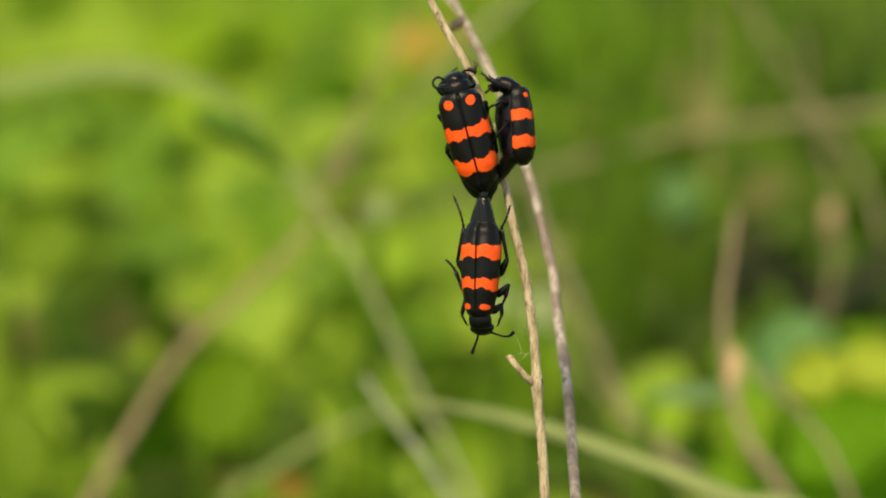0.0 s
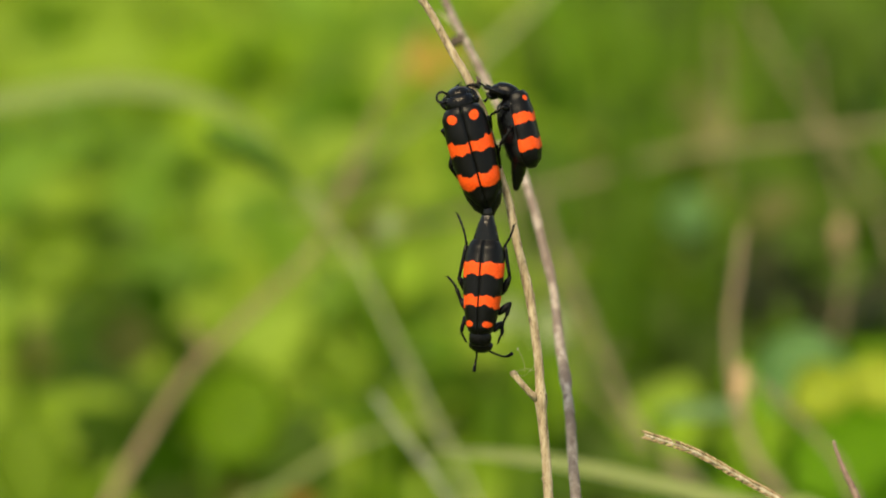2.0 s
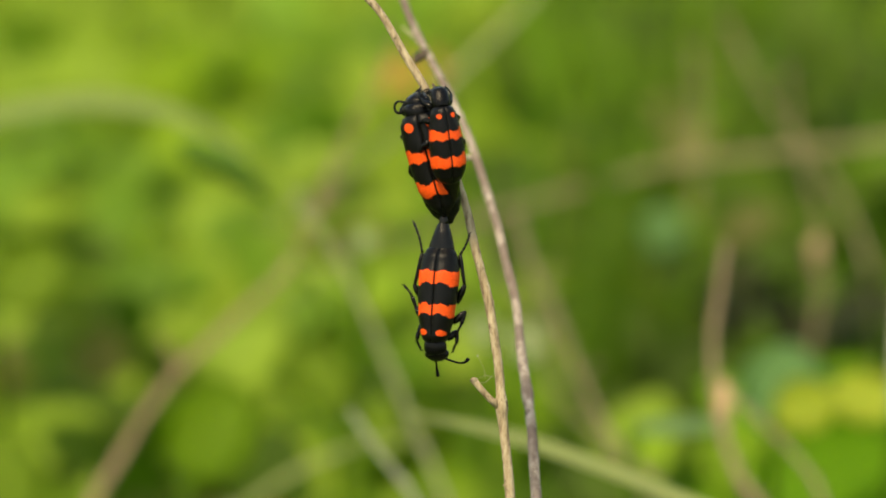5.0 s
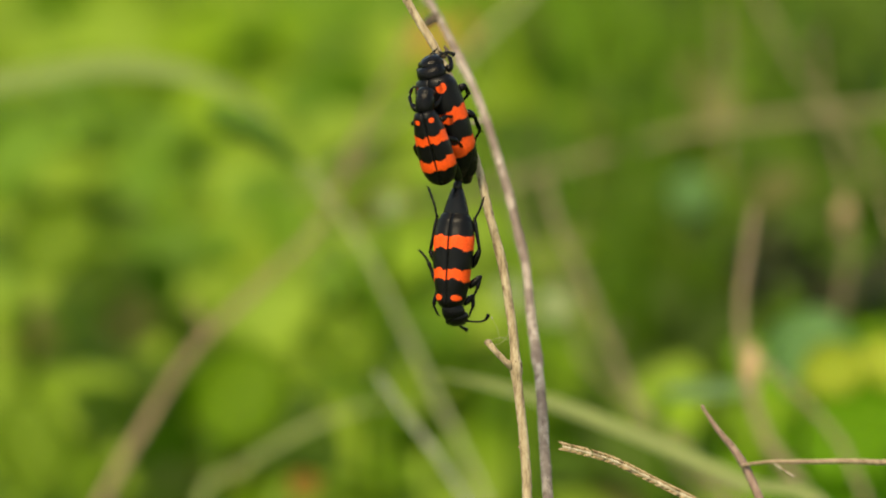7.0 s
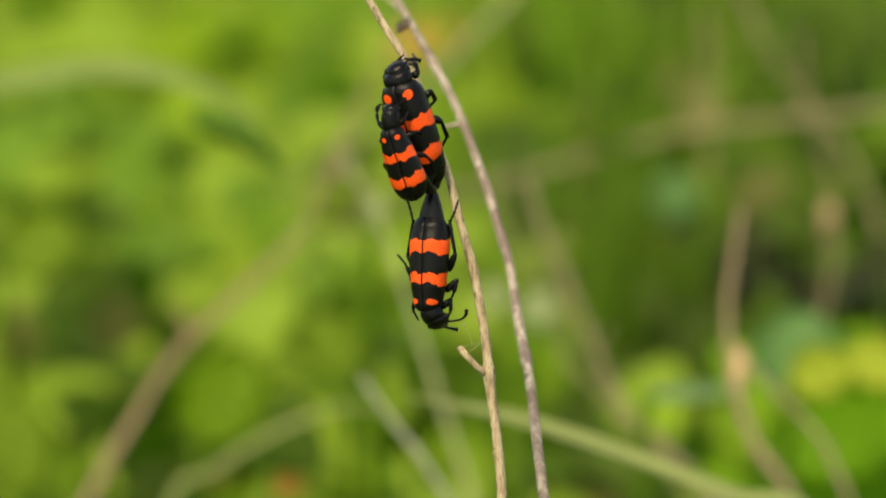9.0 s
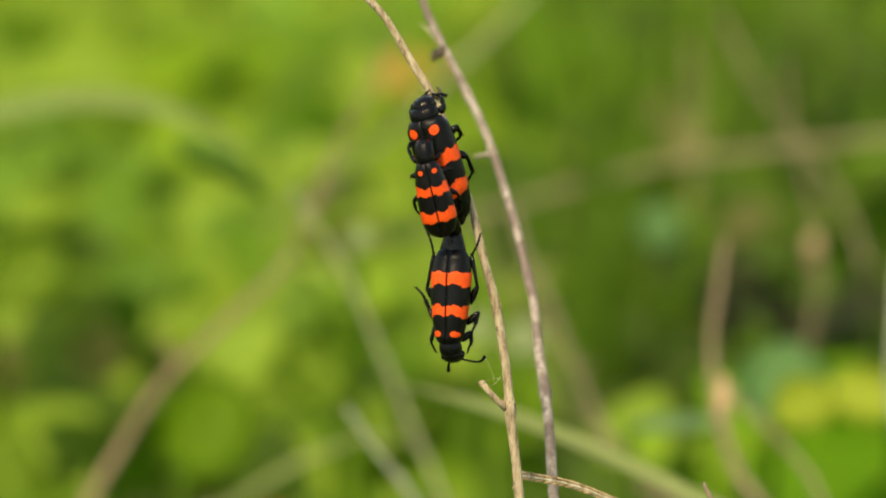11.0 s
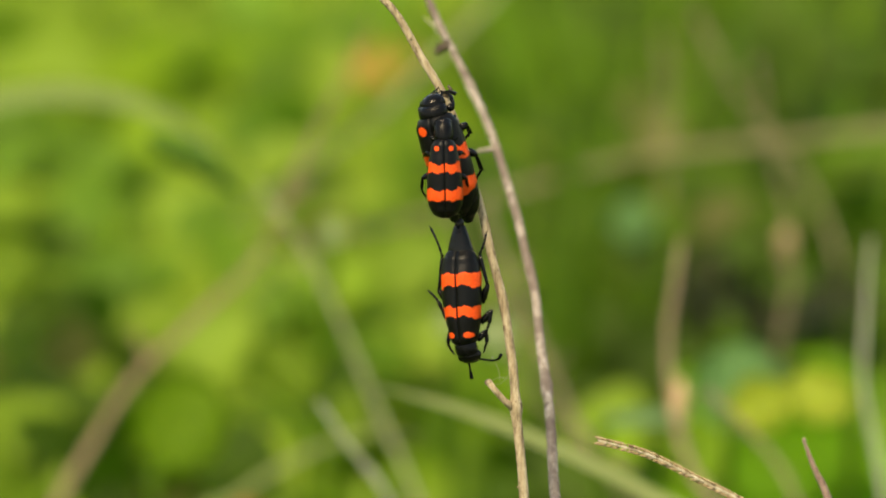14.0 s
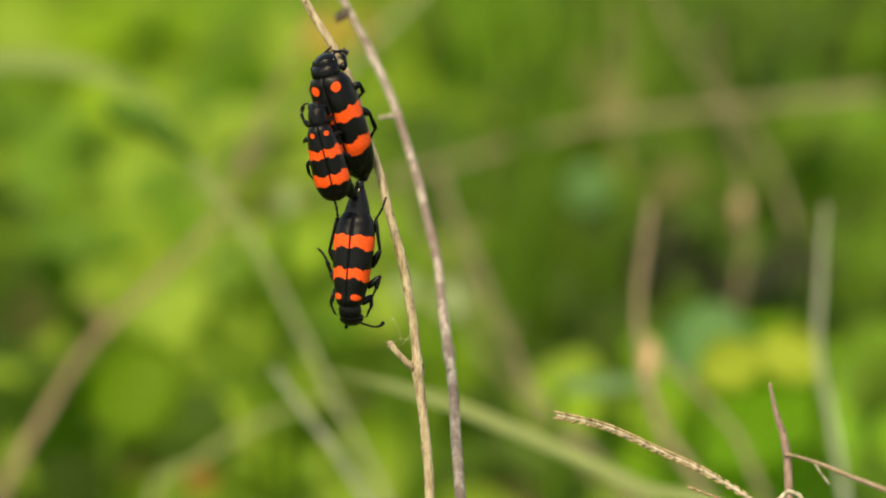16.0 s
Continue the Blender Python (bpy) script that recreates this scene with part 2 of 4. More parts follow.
BLUNT = ((0.0, 1.5), (0.03, 2.15), (0.1, 2.65), (0.3, 3.2), (0.5, 3.55), (0.7, 3.65), (0.8, 3.5), (0.88, 3.2), (0.94, 2.75), (0.98, 2.1), (1.0, 1.2))
HIGH = ((0.0, 1.9), (0.06, 2.5), (0.3, 3.0), (0.7, 3.1), (0.88, 2.5), (1.0, 1.2))


def wing_case(k, side, wide, broad=1.0, blunt=1.0):
    """One elytron: a domed shell with a rolled edge and real thickness."""
    bm = bmesh.new()
    ns, na = 40, 14
    skins = []
    for inner in (0.0, 0.28):
        grid = []
        for i in range(ns + 1):
            s = i / ns
            w, h = smooth_at(wide, s) * broad - inner, smooth_at(HIGH, s) - inner
            row = []
            for j in range(na + 1):
                a = radians(108) * j / na
                x = 0.03 + max(0.0, w) * math.sin(a) ** 0.85
                y = -h * math.cos(a) * (1 - 0.03 * math.exp(-(x / 0.35) ** 2)) + 0.12 * math.sin(3 * math.pi * s) * (a / 2)
                z = SPAN * (0.513 - min(s, 0.75) - max(0.0, s - 0.75) * blunt) - (0.15 if inner else 0) * (s - 0.5) - 0.5 * (s > 0.85) * (s - 0.85) * j / na
                row.append(bm.verts.new((side * x * k * 1e-3, y * k * 1e-3, z * k * 1e-3)))
            grid.append(row)
        skins.append(grid)
    for grid, flip in ((skins[0], side < 0), (skins[1], side > 0)):
        for i in range(ns):
            for j in range(na):
                f = (grid[i][j], grid[i][j + 1], grid[i + 1][j + 1], grid[i + 1][j])
                bm.faces.new(f if flip else f[::-1])
    a, b = skins
    rim = [(i, 0) for i in range(ns + 1)] + [(ns, j) for j in range(1, na + 1)] + [(i, na) for i in range(ns - 1, -1, -1)] + [(0, j) for j in range(na - 1, 0, -1)]
    for (i, j), (p, q) in zip(rim, rim[1:] + rim[:1]):
        bm.faces.new((a[i][j], a[p][q], b[p][q], b[i][j]))
    bmesh.ops.recalc_face_normals(bm, faces=bm.faces)
    return bm


def leg_parts(k, pts, root, stout=1.45):
    """Thigh, shin with spurs and a jointed foot with two claws, through hip, knee, ankle and toe."""
    hip, knee, ankle, toe = (Vector(p) * k * 1e-3 for p in pts)
    mm = k * 1e-3 * stout
    bm = bmesh.new()
    out = (knee - hip).normalized()
    tube(bm, [hip, hip.lerp(knee, 0.3), hip.lerp(knee, 0.7), knee, knee + out * 0.15 * mm], [0.32 * mm, 0.46 * mm, 0.42 * mm, 0.27 * mm, 0.14 * mm], 9)
    leg = part("leg", bm, CHITIN, root, "thin black jointed leg")
    bm = bmesh.new()
    tube(bm, [knee, knee.lerp(ankle, 0.2), knee.lerp(ankle, 0.8), ankle], [0.2 * mm, 0.22 * mm, 0.28 * mm, 0.24 * mm], 8)
    out = (ankle - knee).normalized()
    across = out.orthogonal().normalized()
    for s in (-1, 1):
        tube(bm, [ankle - out * 0.1 * mm, ankle + (out * 0.5 + across * 0.35 * s) * mm], [0.08 * mm, 0.02 * mm], 5)
    part("shin", bm, CHITIN, leg)
    bend = (toe - ankle).length * 0.12
    path = spline([ankle, ankle.lerp(toe, 0.5) + across * bend, toe], 5)
    places, radii = [], []
    for i in range(0, len(path) - 1, 2):
        a, b = path[i], path[min(i + 2, len(path) - 1)]
        places += [a.lerp(b, 0.03), a.lerp(b, 0.5), a.lerp(b, 0.97)]
        radii += [0.1 * mm, 0.17 * mm, 0.15 * mm]
    bm = bmesh.new()
    tube(bm, places, radii, 7)
    end = (path[-1] - path[-2]).normalized()
    for s in (-1, 1):
        tube(bm, [toe - end * 0.1 * mm, toe + (end * 0.3 + across * 0.2 * s) * mm, toe + (end * 0.35 + across * 0.45 * s) * mm], [0.07 * mm, 0.06 * mm, 0.02 * mm], 5)
    part("foot", bm, CHITIN, leg)


def feeler_mesh(k, pts):
    """Antenna: beads that thicken to a club."""
    mm = k * 1e-3
    path = spline([Vector(p) * mm for p in pts], 8)
    bm = bmesh.new()
    n = 11
    pts2, radii = [], []
    for i in range(n):
        a = path[int(i * (len(path) - 1) / n)]
        b = path[int((i + 1) * (len(path) - 1) / n)]
        r = (0.21 + 0.16 * max(0.0, (i - 6) / 4)) * mm
        pts2 += [a.lerp(b, 0.04), a.lerp(b, 0.3), a.lerp(b, 0.75), a.lerp(b, 0.96)]
        radii += [r * 0.74, r, r * 1.02, r * 0.78]
    tube(bm, pts2, radii, 8)
    return bm


def beetle(k, shell, label, neck, nod, tail, legs, feelers, wide=ROUNDED, broad=1.0, slim=1.0, blunt=1.0, belly=1.0, skull=1.0):
    """A striped blister beetle of size k. neck: length of its front; nod: how far the head bends under; tail: the belly's end."""
    mm = k * 1e-3
    root = tagged(new("beetle"), label, "beetle", "blister beetles")
    bm = bmesh.new()
    rows = [(7.6, 1.7, 1.3, 1.6, 0.3), (6.5, 2.6, 2.0, 2.5, 0.3), (3, 3.0, 2.3, 2.9, 0.3), (0, 3.25, 2.3, 2.8, 0.3), (-3, 3.35, 2.3, 2.6, 0.3), (-6, 3.0, 1.9, 2.2, 0.3), *tail]
    rows = [(z, w, h, d * belly, y) for z, w, h, d, y in rows]
    fine = []
    for (p, q) in zip(rows, rows[1:]):           # segment ridges
        fine += [p, tuple(a + (b - a) * 0.85 for a, b in zip(p, q)), tuple((a + (b - a) * 0.93) * (0.98 if 0 < i < 4 else 1) for i, (a, b) in enumerate(zip(p, q)))]
    fine.append(rows[-1])
    loft(bm, [tuple(v * mm for v in r) for r in fine], 24)
    part("abdomen", bm, GLOSS, root, "glossy black segmented belly")
    for side in (-1, 1):
        part("wing_case", wing_case(k, side, wide, broad, blunt), shell, root, "black wing case with toothed orange bands")
    bm = bmesh.new()
    z0, z1 = 8.0, 8.0 + 3.0 * neck
    prof = ((0.0, 1.7, 1.5), (0.1, 2.15, 1.9), (0.35, 2.4, 2.15), (0.6, 2.42, 2.15), (0.8, 2.25, 2.0), (0.92, 1.95, 1.75), (0.98, 1.5, 1.35), (1.0, 1.1, 1.0))
    loft(bm, [((z0 + (z1 - z0) * s) * mm, w * slim * mm, h * (slim * 0.6 + 0.4) * mm, h * (slim * 0.6 + 0.4) * 0.9 * mm, (0.1 + 0.5 * s * nod) * mm) for s, w, h in prof], 20)
    shield = part("pronotum", bm, FUR, root, "dull black downy neck shield")
    bm = bmesh.new()
    hz = z1 - 1.2
    loft(bm, [(z * mm, w * mm, h * mm, h * mm, y * mm) for z, w, h, y in (
        (0, 1.3, 1.2, 0), (0.5, 1.75, 1.6, 0.03), (1.1, 1.98, 1.72, 0.12), (1.7, 1.95, 1.6, 0.3), (2.3, 1.65, 1.3, 0.55), (2.75, 1.15, 0.85, 0.8), (3.05, 0.5, 0.4, 1.0))], 20)
    head = part("head", bm, CHITIN, root, "black head")
    head.matrix_basis = Matrix.Translation((0, 0.5 * nod * mm, hz * mm)) @ Matrix.Rotation(radians(38 * nod), 4, "X").inverted() @ Matrix.Scale(skull, 4)
    for side in (-1, 1):
        bm = bmesh.new()
        ball(bm, Vector((side * 1.75, 0.1, 1.25)) * mm, (0.45 * mm, 0.7 * mm, 0.62 * mm), 12, 8)
        part("eye", bm, GLOSS, head, "glossy black eye")
        bm = bmesh.new()
        tube(bm, [Vector(p) * mm for p in ((side * 0.55, 0.9, 2.5), (side * 0.6, 1.1, 3.0), (side * 0.15, 1.2, 3.35))], [0.28 * mm, 0.22 * mm, 0.06 * mm], 7)
        part("jaw", bm, GLOSS, head)
    antennae = [part("antenna", feeler_mesh(k, pts), CHITIN, head, "clubbed black antenna") for pts in feelers]
    for pts in legs:
        leg_parts(k, pts, root)
    return root, shield, head, antennae, 8.0 * mm


upper_beetle, _, _, upper_antennae, _ = beetle(
    1.11, shell_material("upper_shell", 1.11, (0.82, 0.8), 7.0, 1.8, (-0.7, -0.55)),
    "large black beetle with orange bands, clinging to a dry stem", 0.85, 0.8,
    [(-8, 2.2, 1.3, 1.6, 0.2), (-9.0, 1.2, 0.8, 1.0, 0.2), (-9.8, 0.6, 0.4, 0.5, 0.2)],
    [((2.0, 1.6, 8.6), (2.8, 2.4, 9.2), (2.2, 3.8, 10.2), (0.8, 4.0, 11.2)),
     ((-2.0, 1.8, 8.6), (-3.0, 2.4, 9.6), (-1.8, 3.8, 10.5), (0.2, 4.0, 11.7)),
     ((2.6, 1.6, 5.0), (3.9, 2.2, 5.6), (3.4, 3.8, 3.6), (1.6, 4.6, 2.4)),
     ((-2.6, 1.6, 5.0), (-4.0, 1.8, 5.4), (-3.0, 3.8, 3.0), (-0.6, 4.4, 2.2)),
     ((2.8, 1.8, 1.4), (3.8, 2.4, 0.2), (3.2, 4.0, -2.8), (1.2, 4.6, -5.0)),
     ((-2.8, 1.8, 1.4), (-4.2, 1.8, -0.6), (-3.0, 3.8, -3.6), (-0.4, 4.4, -5.6))],
    [((-1.3, 0.1, 1.4), (-2.3, -0.9, 2.0), (-3.2, -1.0, 1.7), (-3.4, -0.9, 0.7), (-2.6, -0.7, 0.1), (-1.9, -0.5, 0.6)),
     ((1.3, 0.3, 1.9), (1.6, 0.8, 2.7), (2.6, 1.2, 2.9), (3.6, 1.6, 2.3))], wide=TAPERED, broad=1.04, slim=1.0)

lower_beetle, lower_shield, lower_head, lower_antennae, lower_neck = beetle(
    1.0, shell_material("lower_shell", 1.0, (0.82, 0.58), 7.0, 1.6),
    "black beetle with orange bands, hanging head down", 0.97, 0.8,
    [(-7.6, 2.45, 1.6, 2.0, 0.2), (-9.6, 1.95, 1.5, 1.7, 0.2), (-11.4, 1.35, 1.15, 1.2, 0.2), (-12.2, 1.05, 0.92, 0.95, 0.2), (-12.3, 0.88, 0.76, 0.8, 0.2), (-13.2, 0.8, 0.7, 0.7, 0.2), (-13.6, 0.5, 0.4, 0.4, 0.2)],
    [((1.8, 1.6, 8.0), (3.6, 2.4, 6.0), (3.9, 2.0, 8.4), (3.2, 2.4, 10.0)),
     ((-1.8, 1.6, 8.0), (-3.3, 2.4, 6.5), (-3.5, 2.0, 8.4), (-2.9, 2.2, 9.8)),
     ((2.6, 1.6, 5.0), (4.4, 1.8, 2.8), (5.2, 1.6, 1.0), (6.6, 1.2, -0.8)),
     ((-2.6, 1.6, 5.0), (-4.7, 1.8, 3.0), (-4.2, 1.6, 5.2), (-3.7, 1.2, 7.4)),
     ((3.0, 1.8, 1.6), (4.6, 0.6, -1.0), (3.5, 0.2, -6.8), (5.4, 0.2, -12.0)),
     ((-3.0, 1.8, 1.4), (-4.5, 1.0, -1.6), (-3.3, 0.8, -7.0), (-4.7, 0.8, -10.6))],
    [((-1.0, 0.3, 2.2), (-2.2, 0.6, 3.0), (-3.6, 0.6, 3.5), (-4.8, 0.3, 3.2), (-5.6, 0.0, 2.4)),
     ((1.0, 0.3, 2.2), (1.5, 0.6, 3.6), (2.2, 0.4, 4.8), (2.9, -0.2, 6.2))], wide=BLUNT, broad=0.99, slim=0.84, blunt=1.02)

small_beetle, small_shield, small_head, _, small_neck = beetle(
    0.84, shell_material("small_shell", 0.84, (0.56, 0.56), 7.0, 1.5),
    "small black beetle with orange bands, climbing over a larger one", 1.55, 0.8,
    [(-6.8, 2.2, 1.3, 1.3, 0.6), (-7.4, 1.2, 0.8, 0.8, 0.7)],
    [((-1.6, 1.8, 8.4), (-3.0, 3.4, 9.6), (-3.4, 5.4, 10.8), (-2.6, 6.6, 12.0)),
     ((1.6, 1.8, 8.4), (3.0, 3.2, 9.2), (3.6, 5.2, 10.0), (3.0, 6.4, 11.4)),
     ((-2.2, 1.6, 5.4), (-3.6, 2.6, 6.0), (-4.1, 4.2, 5.2), (-3.2, 5.4, 4.8)),
     ((2.2, 1.6, 5.4), (3.8, 2.6, 5.8), (4.5, 4.2, 5.0), (4.2, 5.2, 4.0)),
     ((-2.6, 1.8, 1.6), (-4.6, 2.2, 0.6), (-4.8, 4.4, -1.6), (-4.0, 5.4, -3.4)),
     ((2.6, 1.8, 1.6), (4.6, 2.4, 0.2), (4.8, 4.6, -2.0), (4.2, 5.4, -3.8))],
    [((-1.2, 0.3, 2.0), (-2.4, 0.2, 2.6), (-3.4, 0.8, 2.4), (-3.8, 1.4, 1.4)),
     ((1.2, 0.3, 2.0), (2.2, 0.4, 3.0), (2.8, 1.2, 3.8), (2.6, 2.0, 4.8))], slim=0.85, broad=1.03, blunt=0.85, belly=1.7, skull=0.92)
# the end of its belly, hinged behind the hind legs
HINGE = Vector((0, 1.3, -4.6)) * 0.84e-3
bm = bmesh.new()
loft(bm, [tuple(v * 0.84e-3 for v in r) for r in ((-2.6, 2.3, 1.4, 1.9, 1.2), (-4.4, 2.55, 1.7, 2.2, 1.2), (-6.2, 2.5, 1.75, 2.1, 1.3), (-6.4, 2.35, 1.6, 1.95, 1.3), (-8.0, 2.25, 1.6, 1.9, 1.4), (-8.2, 2.1, 1.45, 1.75, 1.4), (-9.7, 1.9, 1.4, 1.6, 1.5), (-9.9, 1.7, 1.25, 1.4, 1.5), (-11.2, 1.45, 1.1, 1.2, 1.6), (-11.4, 1.25, 0.95, 1.0, 1.6), (-12.7, 0.9, 0.7, 0.7, 1.7), (-13.2, 0.4, 0.3, 0.3, 1.7))], 20)
small_tail = part("abdomen_tip", bm, GLOSS, small_beetle, "glossy black end of the belly")


# ---- the two sharp stems ----
def rough_stem(name, label, pts, radii, mat, seed, knots=()):
    """A dry stem through places of its own space (mm), with knots and fibres lifted from the bark."""
    rnd = random.Random(seed)
    root = tagged(new(name), label, "plant stem")
    path = spline([Vector(p) * 1e-3 for p in pts], 14)
    n = len(path)
    rr = []
    for i, p in enumerate(path):
        s = i / (n - 1)
        r = radii[0] + (radii[1] - radii[0]) * s
        r *= 1 + 0.10 * noise.noise(Vector((seed, p.z * 120, 0))) + 0.06 * noise.noise(Vector((seed, p.z * 500, 3)))
        for kz, amount in knots:
            r *= 1 + amount * math.exp(-((p.z * 1e3 - kz) / 1.6) ** 2)
        rr.append(r * 1e-3)
    path = [p + Vector((noise.noise((seed, p.z * 90, 1)), 0, 0)) * 0.0005 for p in path]
    bm = bmesh.new()
    tube(bm, path, rr, 14, 0.07, seed)
    part("stalk", bm, mat, root)
    bm = bmesh.new()
    for _ in range(26):
        i = rnd.randrange(3, n - 4)
        a = rnd.uniform(0, 2 * math.pi)
        side = Vector((math.cos(a), math.sin(a), 0))
        base = path[i] + side * rr[i] * 0.9
        tip = base + side * rnd.uniform(0.2, 0.5) * 1e-3 + Vector((0, 0, rnd.uniform(-1, 1.4))) * 1e-3
        tube(bm, [base, base.lerp(tip, 0.5), tip], [0.22e-3, 0.14e-3, 0.03e-3], 5)
    tagged(part("bark_splinters", bm, mat, root), kind="stuff")
    return root, path, rr


# anchor of the front stem: the fork of its side twig
front_stem, _, _ = rough_stem(
    "dry_weed", "thin dry tan stem with a broken side twig, swaying",
    [(-42.8, 0, 93), (-33.4, 0, 82.5), (-25.1, 0, 73.8), (-21.2, 0, 69.6), (-18.0, 0, 64.8), (-13.2, 0, 56.5), (-9.2, 0, 46), (-5.5, 0, 34), (-3.5, 0, 26), (-1.6, 0, 16.5), (-0.1, 0, 7.5), (0.5, 0, 0), (1.6, 0, -11), (2.3, 0, -22), (2.8, -1, -36), (3.2, -5, -60), (3.5, -16, -110), (3.4, -45, -210), (3.0, -90, -330), (2.0, -140, -462)],
    (0.58, 1.04), BARK_TAN, 3, knots=((0, 0.4), (57, 0.12), (19, 0.1)))
bm = bmesh.new()
tube(bm, [Vector(p) * 1e-3 for p in ((0.2, -0.2, -0.3), (-1.5, -0.6, 1.0), (-3.0, -0.8, 2.6), (-4.3, -0.9, 4.2))], [0.75e-3, 0.6e-3, 0.6e-3, 0.55e-3], 9, 0.15, 5)
ball(bm, Vector((-4.35, -0.9, 4.3)) * 1e-3, (0.75e-3, 0.6e-3, 0.6e-3))
part("side_twig", bm, BARK_TAN, front_stem, "short broken side twig")
bm = bmesh.new()
tube(bm, [Vector(p) * 1e-3 for p in ((-12.6, -0.3, 55.2), (-11.6, -0.7, 55.0), (-11.2, -0.9, 56.1), (-11.7, -0.8, 56.8))], [0.5e-3, 0.45e-3, 0.35e-3, 0.2e-3], 8)
part("bud_scar", bm, DRY_DARK, front_stem, "small dark bud")
bm = bmesh.new()
for a, b, c in (((-4.3, -1, 4.4), (-2.2, -1, 5.2), (-0.2, -1, 4.6)), ((-4.3, -1, 4.4), (-2.4, -1, 4.0), (-0.4, -1, 6.2)), ((-2.4, -1, 4.6), (-2.6, -1, 6.4), (-3.7, -1, 8.7))):
    tube(bm, spline([Vector(p) * 1e-3 for p in (a, b, c)], 5), 0.045e-3, 4)
part("web_thread", bm, TWIG_PALE, front_stem, "fine pale web threads")
bm = bmesh.new()
ball(bm, Vector((-3.7, -1, 8.7)) * 1e-3, (0.16e-3, 0.14e-3, 0.24e-3))
part("web_speck", bm, PALE_GREY, front_stem, "pale speck caught on the web")

def leaning(pts, away):
    """Stem places (mm) tipped back from the beetles: away gives (height, mm farther off)."""
    out = []
    for x, y, z in pts:
        d = np.interp(z, [a for a, _ in away], [b for _, b in away])
        g = (NEAR * 1e3 + 16 + d) / (NEAR * 1e3 + 16)
        out.append(((x + 10) * g - 10 * REAR_GROW, y + d - REAR_BACK, (z + 21) * g - 21 * REAR_GROW))
    return out


REAR_BACK = 62.0                    # mm by which the grey stem's anchor lies behind its foot
REAR_AWAY = [(-92, 0), (-70, 4), (-58, 11), (-46, 22), (-34, 35), (-22, 47), (0, 62), (22, 72), (60, 84)]
REAR_GROW = (NEAR * 1e3 + 16 + REAR_BACK) / (NEAR * 1e3 + 16)
rear_stem, _, _ = rough_stem(
    "dry_weed", "dry grey-brown stem, blotched, swaying behind the other",
    leaning([(-25, 0, 60), (-15.3, 0, 36), (-10.2, 0, 22.3), (-4.6, 0, 10.3), (-1.0, 0, 1.3), (2.15, 0, -9.7), (4.95, 0, -22.7), (6.4, 0, -34.7), (7.6, 0, -46.7), (8.1, 0, -57.7), (8.5, -1, -70), (8.8, -5, -92), (8.8, -16, -130), (8, -42, -205), (6, -95, -345), (4, -148, -506)],
            REAR_AWAY),
    (0.68, 1.14), BARK_GREY, 8, knots=((-23, 0.2), (-44, 0.35), (12, 0.2)))
bm = bmesh.new()
tube(bm, [Vector(p) * 1e-3 for p in leaning([(-0.7, 0, 0.2), (-2.0, -0.2, 0.3), (-4.2, -0.3, 0.0)], REAR_AWAY)], [0.55e-3, 0.4e-3, 0.3e-3], 8)
part("side_twig", bm, BARK_GREY, rear_stem, "short pale side twig")
bm = bmesh.new()
tube(bm, spline([Vector(p) * 1e-3 for p in leaning([(-8.9, 0.0, 19.8), (-9.7, -0.3, 18.9), (-10.6, -0.4, 18.4), (-11.2, -0.4, 17.4)], REAR_AWAY)], 4), [0.5e-3, 0.7e-3, 0.85e-3, 0.9e-3, 0.95e-3, 1.0e-3, 1.0e-3, 0.95e-3, 0.9e-3, 0.8e-3, 0.65e-3, 0.5e-3, 0.3e-3], 9, 0.2, 4)
part("dried_bud", bm, DRY_DARK, rear_stem, "shrivelled dark bud")
bm = bmesh.new()
tube(bm, spline([Vector(p) * 1e-3 for p in leaning([(-8.7, 0.3, 19.4), (-10.2, 0.6, 21.2), (-11.8, 0.9, 22.9), (-13.2, 1.2, 24.2)], REAR_AWAY)], 4), [0.5e-3 - 0.025e-3 * i for i in range(13)], 8, 0.1, 6)
part("forked_twig", bm, TWIG_PALE, rear_stem, "thin pale forked twig")


# ---- out-of-focus stalks ----
def ground_below(p, lean=0.0):
    return Vector((p.x + lean, p.y - 0.02, -0.01))


def far_stalk(name, label, pts, d, width, mat, drop=1.0, sink=None, taper=(0.75, 1.15), twigs=(), extra=None, seed=1):
    """A stalk through sheet places at depth d, width in sheet units; its lower end goes on to the ground."""
    root = tagged(new(name), label, "plant stem")
    places = [sheet(u, v, d) for u, v in pts]
    k = 1e-4 * (NEAR + d) / NEAR
    r = width * k / 2
    end = places[-1]
    way = (end - places[-2]).normalized()
    way.z = min(way.z, -0.45)
    way.x *= drop
    if sink:
        way = Vector(sink)
    places += [end + way * (end.z * f / -way.z) + Vector((0, 0, -0.01)) for f in (0.35, 0.7, 1.0)]
    path = spline(places, 8)
    bm = bmesh.new()
    tube(bm, path, [r * (taper[0] + (taper[1] - taper[0]) * i / len(path)) for i in range(len(path))], 10, 0.1, seed)
    part("stalk", bm, mat, root)
    rnd = random.Random(seed)
    for i in twigs:
        a = path[i]
        along = (path[i + 1] - path[i - 1]).normalized()
        out = (along * -0.5 + Vector((rnd.choice((-1, 1)), rnd.uniform(-0.5, 0.5), 0.3))).normalized()
        bm = bmesh.new()
        tube(bm, [a, a + out * r * 3, a + out * r * 5.5 - along * r], [r * 0.5, r * 0.35, r * 0.2], 7)
        part("side_twig", bm, mat, root)
    if extra:
        extra(root, d)
    return root


def seed_head(u, v, du, dv, mat, label):
    def make(root, d):
        c = sheet(u, v, d)
        k = 1e-4 * (NEAR + d) / NEAR
        bm = bmesh.new()
        ball(bm, c, (du * k * 0.5, du * k * 0.5, dv * k * 0.5), 18, 14)
